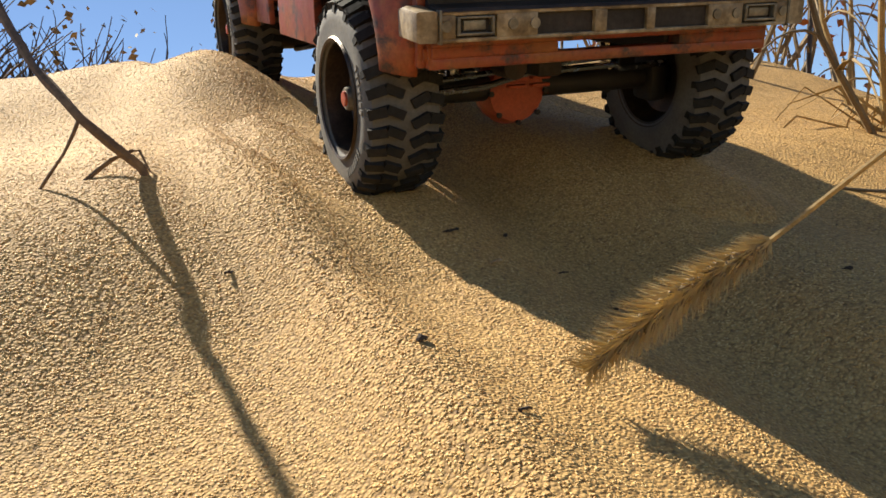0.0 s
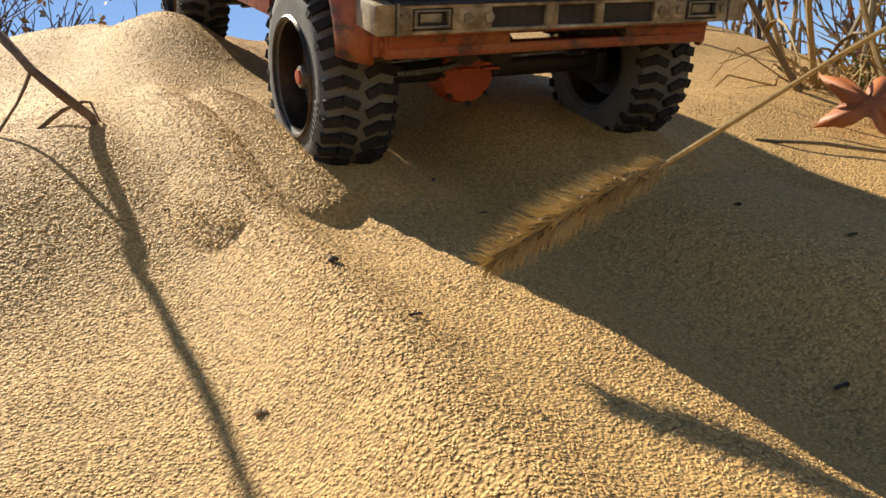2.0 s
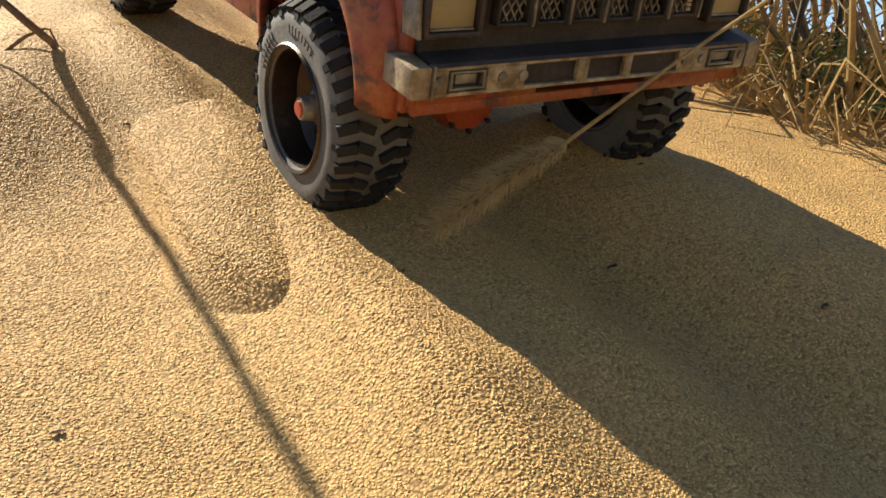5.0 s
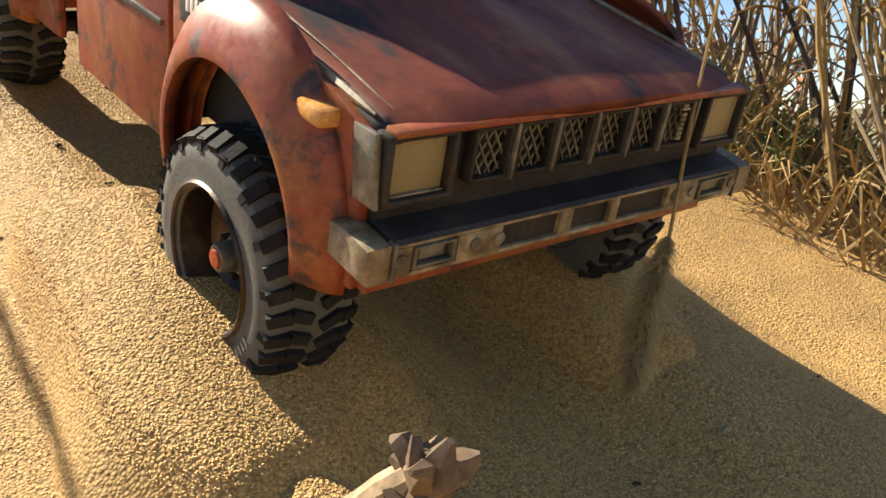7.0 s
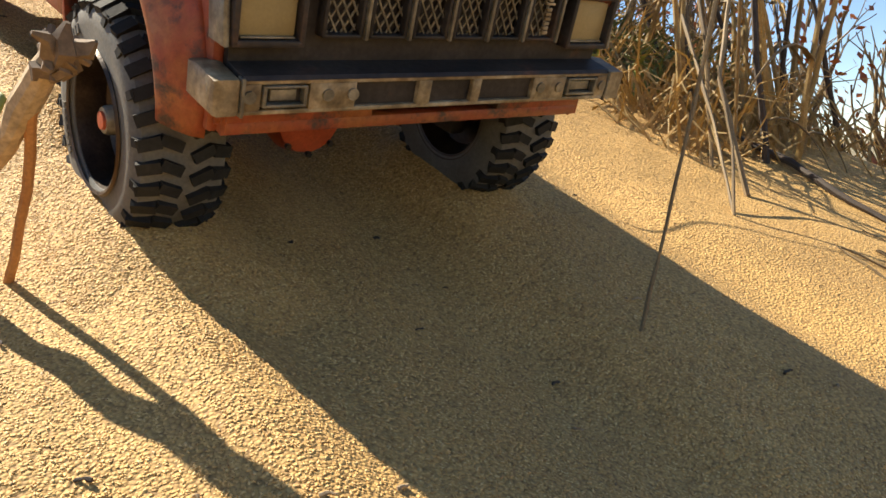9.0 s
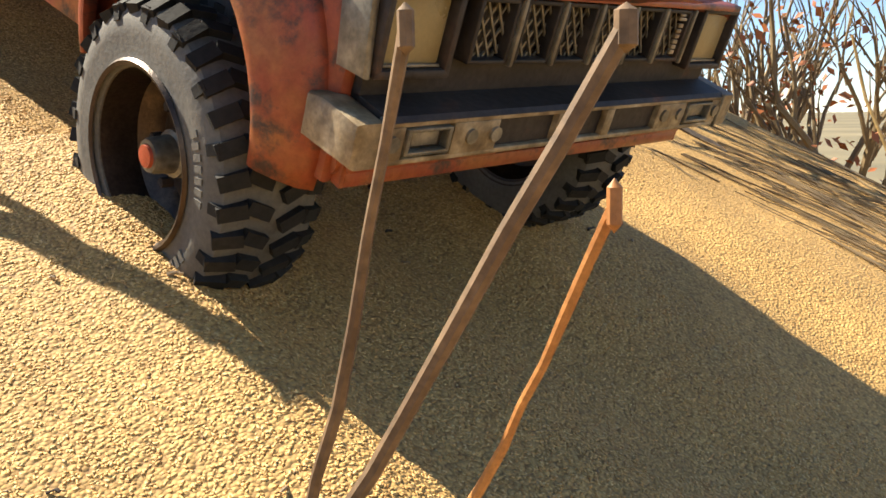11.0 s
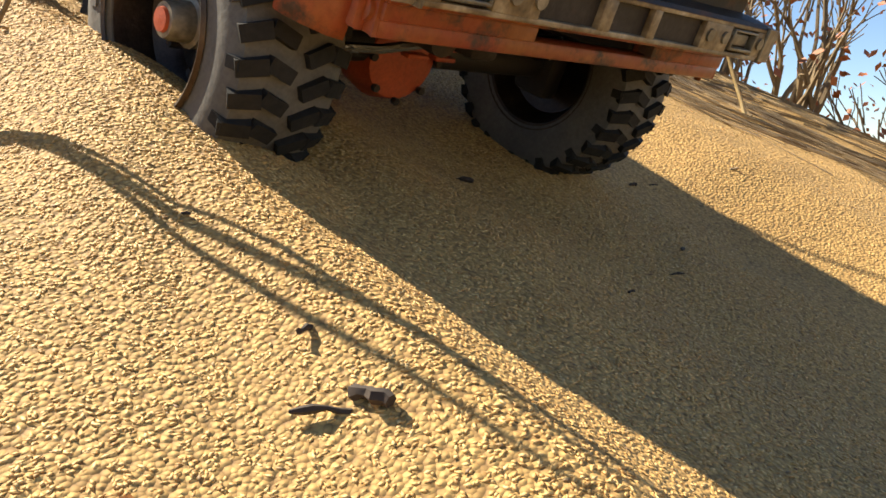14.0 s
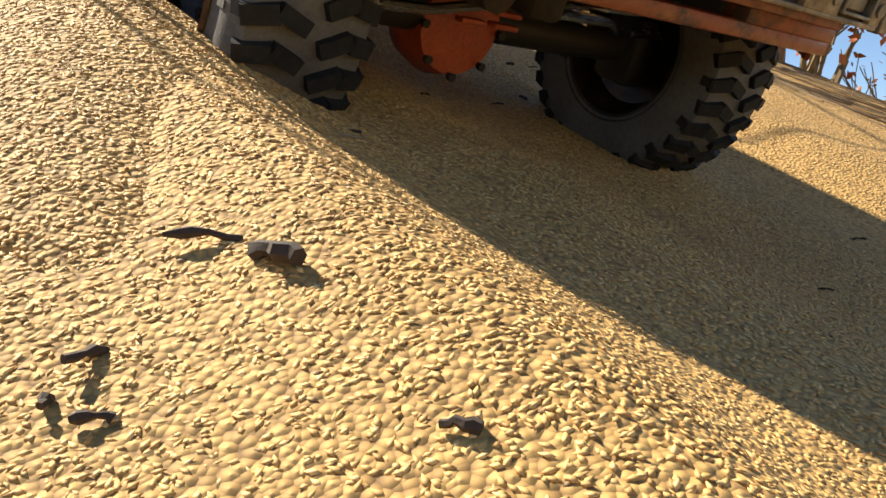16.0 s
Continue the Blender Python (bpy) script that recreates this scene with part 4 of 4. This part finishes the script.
rng = random.Random(51)
kinds = [reed(60 + i, rng.uniform(1.6, 3.4), (STRAW, STRAW, STRAW_DARK, DARK_BARK)[i % 4]) for i in range(8)]
first = True
for i in range(120):
    if i < 70:
        x, y = rng.uniform(2.9, 6.0), rng.uniform(-3.0, 0.9)
    elif i < 84:
        x, y = rng.uniform(3.4, 6.5), rng.uniform(0.9, 4.0)
    else:
        x, y = rng.uniform(4.5, 8.5), rng.uniform(4.6, 8.0)
    if x < 3.2 and y < -0.4:
        x += 0.8
    src = kinds[i % 8]
    m = Matrix.Translation(Vector((x, y, height(x, y))) * S) @ pose(0, 0, 0, rng.uniform(-12, 12), rng.uniform(-12, 12), rng.uniform(0, 360))
    if i < 8:
        src.matrix_basis = m
        ob = src
    else:
        ob = copy_thing(src, m)
    tagged(ob, "dry straw-coloured reed with curled leaves", "reed", "reeds beside the heap")

# tangled dry grass at the reeds' feet
rng = random.Random(71)
bm = bmesh.new()
for k in range(1500):
    x, y = rng.uniform(2.6, 5.4), rng.uniform(-2.9, 0.9)
    if x < 2.75 + 0.3 * math.sin(y * 3):
        x += 0.5
    z = height(x, y)
    a = rng.uniform(0, 6.28)
    ln = rng.uniform(0.25, 1.0)
    d = Vector((math.cos(a) * rng.uniform(0.2, 0.9), math.sin(a) * rng.uniform(0.2, 0.9), rng.uniform(0.2, 1.0)))
    p0 = Vector((x, y, z - 0.02))
    p1 = p0 + d * ln * 0.6
    p2 = p1 + Vector((d.x, d.y, d.z - rng.uniform(0.5, 1.5))) * ln * 0.5
    w = rng.uniform(0.006, 0.014)
    tube(bm, [p0, p1, p2], [w, w * 0.8, w * 0.3], 3)
tangle = finish(bm, "grass_tangle", STRAW, None, "", 0, S)
tagged(tangle, "tangled dry straw grass at the foot of the reeds", "dry grass", kind="stuff")
bm = bmesh.new()
for k in range(260):
    x, y = rng.uniform(3.1, 4.8), rng.uniform(-2.0, 0.6)
    z = height(x, y)
    a = rng.uniform(0, 6.28)
    p0 = Vector((x, y, z))
    tube(bm, [p0, p0 + Vector((0.1 * math.cos(a), 0.1 * math.sin(a), 0.25)), p0 + Vector((0.35 * math.cos(a), 0.35 * math.sin(a), 0.35))], [0.012, 0.010, 0.004], 3)
greens = finish(bm, "green_tufts", GREEN, None, "", 0, S)
tagged(greens, "yellow-green grass tufts among dry straw", "grass", kind="stuff")

# straw lying down the slope
bm = bmesh.new()
rng = random.Random(77)
for k in range(420):
    x, y = rng.uniform(2.4, 6.0), rng.uniform(-7.6, -3.6)
    if x + 0.35 * y < 0.6 and rng.random() < 0.8:
        continue
    ln, a = rng.uniform(0.3, 1.1), rng.gauss(-1.45, 0.22)
    q = [(x + math.cos(a) * ln * i / 4, y + math.sin(a) * ln * i / 4) for i in range(5)]
    tube(bm, [(u, v, height(u, v) + 0.008 + 0.012 * rng.random()) for u, v in q], rng.uniform(0.003, 0.008), 4)
lying = finish(bm, "lying_straw", STRAW_DARK, None, "", 0, S)
tagged(lying, "flattened brown straw lying down the slope", "straw", kind="stuff")

# fallen branch and brush on the slope
straw = stem_thing("straw_stem", "single pale straw stem leaning over the slope", "grass stem", [([(3.02, -5.449, height(3.02, -5.449) - 0.03), (3.14, -5.34, -3.14), (3.26, -5.17, -2.80), (3.376, -4.914, -2.296), (3.42, -4.8, -1.9)], 0.014, 0.008)], STRAW, 6)
for pts, r0, r1 in (([(3.5, -2.6, 0.03), (3.5, -3.05, 0.05), (3.44, -3.41, 0.03), (3.42, -4.0, 0.0)], 0.032, 0.02), ([(2.45, -3.2, 0.75), (2.3, -3.4, 0.35), (2.12, -3.53, 0.0)], 0.012, 0.010),
                    ([(2.9, -2.6, 0.9), (2.55, -3.1, 0.35), (2.16, -3.5, 0.0)], 0.014, 0.010), ([(1.75, 0.15, 0.0), (2.0, -0.1, 0.05), (2.5, -0.5, 0.02)], 0.012, 0.010),
                    ([(3.3, -2.3, 1.7), (2.95, -2.75, 0.8), (2.8, -2.9, 0.0)], 0.016, 0.014), ([(2.6, -3.3, 0.0), (2.75, -3.0, 0.6), (3.2, -2.8, 1.3)], 0.020, 0.012)):
    stem_thing("fallen_branch", "weathered grey-brown branch lying on the grain", "branch", [([(x, y, height(x, y) + z) for x, y, z in pts], r0, r1)], DARK_BARK if r0 > 0.03 else STRAW_DARK, 7, "branches beside the heap")


def shrub(seed, tall, spread, mat):
    rng = random.Random(seed)
    root = bpy.data.objects.new("bare_shrub", None)
    scene.collection.objects.link(root)

    def grow(bm, p, d, ln, r, depth):
        q = p + d * ln
        tube(bm, bent(p, q, 4, Vector((rng.uniform(-1, 1), rng.uniform(-1, 1), 0)) * ln * 0.06, rng, ln * 0.03), [r, r * 0.92, r * 0.85, r * 0.78, r * 0.7], 5)
        if depth:
            for _ in range(rng.randint(2, 3)):
                dd = (d + Vector((rng.uniform(-1, 1), rng.uniform(-1, 1), rng.uniform(-0.3, 0.6))) * 0.55).normalized()
                grow(bm, p.lerp(q, rng.uniform(0.45, 1.0)), dd, ln * rng.uniform(0.55, 0.8), r * 0.55, depth - 1)

    for k in range(6):
        bm = bmesh.new()
        d = Vector((rng.uniform(-spread, spread), rng.uniform(-spread, spread), 1)).normalized()
        grow(bm, Vector((rng.uniform(-0.3, 0.3), rng.uniform(-0.3, 0.3), -0.2)), d, tall * rng.uniform(0.4, 0.6), 0.05, 3)
        part("limb", bm, mat, root)
    bm = bmesh.new()
    for k in range(130):
        c = Vector((rng.uniform(-1, 1) * tall * 0.5, rng.uniform(-1, 1) * tall * 0.4, rng.uniform(0.1, 0.95) * tall))
        u = Vector((rng.uniform(-1, 1), rng.uniform(-1, 1), rng.uniform(-1, 1))).normalized() * rng.uniform(0.03, 0.09)
        w = u.orthogonal().normalized() * u.length * 0.6
        bm.faces.new([bm.verts.new(c + u), bm.verts.new(c + w + Vector((0, 0, 0.012))), bm.verts.new(c - u), bm.verts.new(c - w)])
    part("dry_leaves", bm, STRAW_DARK if mat is DARK_BARK else LEAF, root, "", 0)
    return root


rng = random.Random(81)
src = [shrub(90, 3.3, 0.5, DARK_BARK), shrub(91, 3.0, 0.6, STRAW_DARK)]
spots = [(-2.9, 7.8), (-3.6, 8.4), (-1.9, 8.8), (-0.9, 9.6), (-4.6, 7.4), (-2.4, 10.2), (-3.2, 9.4), (-1.4, 10.6), (3.6, 7.4), (5.0, 6.5), (6.4, 5.2), (7.5, 3.0), (8.5, 0.5), (7.0, 8.0), (9.0, -1.5), (4.6, 9.5), (8.0, -3.0), (9.5, 2.2), (10.0, -4.0), (7.4, 0.8), (7.2, -3.6), (8.4, -5.2), (7.6, -2.2)]
for i, (x, y) in enumerate(spots):
    m = Matrix.Translation(Vector((x, y, height(x, y) - 0.1)) * S) @ pose(0, 0, 0, 0, 0, rng.uniform(0, 360))
    if i < 2:
        src[i].matrix_basis = m
        ob = src[i]
    else:
        ob = copy_thing(src[1 if x > 0 else 0], m)
    tagged(ob, "bare dark shrub with a few curled brown leaves", "shrub", "shrubs behind the heap")

# fallen oak leaf, chips and bits on the grain
bm = bmesh.new()
out = []
for i in range(40):
    a = 2 * math.pi * i / 40
    r = 0.30 * (0.72 + 0.28 * math.cos(5 * a)) * (1.25 if abs(math.sin(a)) < 0.5 else 0.8)
    out.append(bm.verts.new((r * math.cos(a), r * math.sin(a), 0.05 * math.sin(3 * a))))
c = bm.verts.new((0, 0, 0.03))
for i in range(40):
    bm.faces.new((c, out[i], out[(i + 1) % 40]))
leaf = finish(bm, "oak_leaf", LEAF, None, "", 60, S)
leaf.modifiers.new("thick", "SOLIDIFY").thickness = 0.0006
leaf.matrix_world = Matrix.Translation(Vector((2.5, -0.05, height(2.5, -0.05) + 0.22)) * S) @ pose(0, 0, 0, 62, 15, -40)
tagged(leaf, "curled orange-brown oak leaf among the reeds", "leaf")


def chip(x, y, ln, wd, turn, mat, label, lift=0.008, tilt=4):
    rng = random.Random(int(abs(x * 1000 + y * 100)))
    bm = bmesh.new()
    p = bent((-ln / 2, 0, 0), (ln / 2, 0, 0), 5, (0, 0, 0.004), rng, wd * 0.5)
    tube(bm, p, [wd * rng.uniform(0.35, 0.7) for _ in p], 6, 0.6, rng)
    ob = finish(bm, "wood_chip", mat, None, "", 30, S)
    ob.matrix_world = Matrix.Translation(Vector((x, y, height(x, y) + lift)) * S) @ pose(0, 0, 0, 24, tilt, turn)
    return tagged(ob, label, "wood chip", "bits on the grain")


for x, y, ln, wd, turn, mt in ((-1.585, -7.98, 0.07, 0.010, 30, CHIP), (-1.64, -8.02, 0.035, 0.010, 60, CHIP), (-1.61, -8.07, 0.04, 0.010, -20, CHIP), (-1.355, -8.33, 0.04, 0.010, -50, CHIP), (-0.93, -7.46, 0.10, 0.006, -60, PALE_BARK), (-1.76, -6.91, 0.08, 0.036, 40, ORANGE_STEM),
                               (-1.159, -0.759, 0.035, 0.018, 20, CHIP), (-0.043, -5.92, 0.06, 0.012, -50, CHIP), (0.6, -6.4, 0.10, 0.010, 30, CHIP), (0.35, -3.3, 0.08, 0.024, 10, PALE_BARK)):
    chip(x, y, ln, wd, turn, mt, "small charred wood chip on the grain" if mt is CHIP else "small splinter of pale wood on the grain")
# two chips that ride down with the sliding grain
SLIDERS = []
for rows, ln, wd, turn in (
        (((0.0, -1.37, -6.17), (12.5, -1.37, -6.17), (13.5, -1.42, -6.72), (14.5, -1.43, -7.10), (15.0, -1.425, -7.35), (16.0, -1.41, -7.88)), 0.10, 0.012, -35),
        (((0.0, -1.307, -6.26), (12.5, -1.307, -6.26), (13.5, -1.336, -6.75), (14.5, -1.37, -7.18), (15.0, -1.369, -7.44), (16.0, -1.36, -7.99)), 0.07, 0.022, -75)):
    ob = chip(rows[0][1], rows[0][2], ln, wd, turn, CHIP, "charred wood chip carried down by the sliding grain", 0.012)
    SLIDERS.append((ob, rows, turn))
rng = random.Random(97)
for k in range(60):
    x, y = rng.uniform(-2.3, 1.6), rng.uniform(-8.0, 0.6)
    chip(x, y, rng.uniform(0.025, 0.06), rng.uniform(0.005, 0.012), rng.uniform(0, 180), CHIP if k % 3 else PALE_BARK, "tiny dark speck of chaff on the grain" if k % 3 else "tiny pale speck of chaff on the grain", 0.006)


# ---- what moves ----


def path_at(t):
    ts = [r[0] for r in TRUCK_ROWS]
    return Vector([float(np.interp(t, ts, [r[1][k] for r in TRUCK_ROWS])) for k in range(3)])


def motions():
    walk(TRUCK, [(t, pose(*p, *turn)) for t, p, turn in TRUCK_ROWS])
    times = [0.25 * i for i in range(65)]
    for w in WHEELS:
        loc = w.location.copy()
        rows = []
        for t in times:
            run = (path_at(t) - path_at(0)).length
            rows.append((t, Matrix.Translation(loc) @ Matrix.Rotation(run / (TYRE_R * S), 4, "X")))
        walk(w, rows)
    for ob, rows, cx, cy, base, sink in SLIDE_ROWS:
        walk(ob, [(t, Matrix.Translation(Vector((dx, dy, height(cx + dx, cy + dy) - base - 0.45 * cy - sink - (0.05 if t > 10 else -0.07 if 6 < t < 8 else 0))) * S)) for t, dx, dy in rows])
    for ob, rows, turn in SLIDERS:
        walk(ob, [(t, Matrix.Translation(Vector((x, y, height(x, y) + 0.012)) * S) @ pose(0, 0, 0, 24, 4, turn)) for t, x, y in rows])
    walk(FOX, [(t, aim(tip, head)) for t, tip, head in FOX_ROWS])


def aim(tip, head, spin=0):
    tip, head = Vector(tip), Vector(head)
    return Matrix.Translation(tip * S) @ (head - tip).to_track_quat("X", "Z").to_matrix().to_4x4() @ pose(0, 0, 0, spin)


SLIDE_ROWS = [
    (SLIDES[0], ((0.0, 0.15, 0.45), (3.0, 0.05, -0.20), (3.2, 0.04, -0.26), (5.5, -0.02, -1.45), (6.5, -0.03, -2.20), (7.5, 0.0, -2.92), (9.0, 0.05, -3.85), (12.5, 0.0, -5.75),
                 (13.5, -0.03, -6.28), (14.5, -0.06, -6.75), (15.0, -0.08, -7.05), (16.0, -0.08, -7.65)), -1.12, 0.3, -0.80, 0.15),
    (SLIDES[1], [(t, p[0] * 10 - 0.1, p[1] * 10 + 0.40) for t, p, turn in TRUCK_ROWS], 0.88, 0.4, -0.925, 0.12)]
FOX_ROWS = [
            (0.0, (-0.850, -1.118, -1.078), (-0.507, -1.427, -0.854)),
            (1.5, (-0.859, -1.189, -1.011), (-0.519, -1.471, -0.867)),
            (3.2, (-0.929, -1.399, -1.129), (-0.531, -1.701, -0.948)),
            (5.5, (-0.784, -1.931, -1.318), (-0.400, -2.278, -1.015)),
            (6.0, (-0.586, -2.405, -1.451), (-0.331, -2.638, -1.108)),
            (6.5, (-0.239, -2.806, -1.722), (-0.043, -2.971, -1.256)),
            (7.5, (0.229, -3.270, -2.172), (0.292, -3.316, -1.847)),
            (9.0, (0.55, -2.9, -2.05), (0.75, -2.7, -1.75)), (16.0, (0.55, -2.9, -2.05), (0.75, -2.7, -1.75))]

motions()
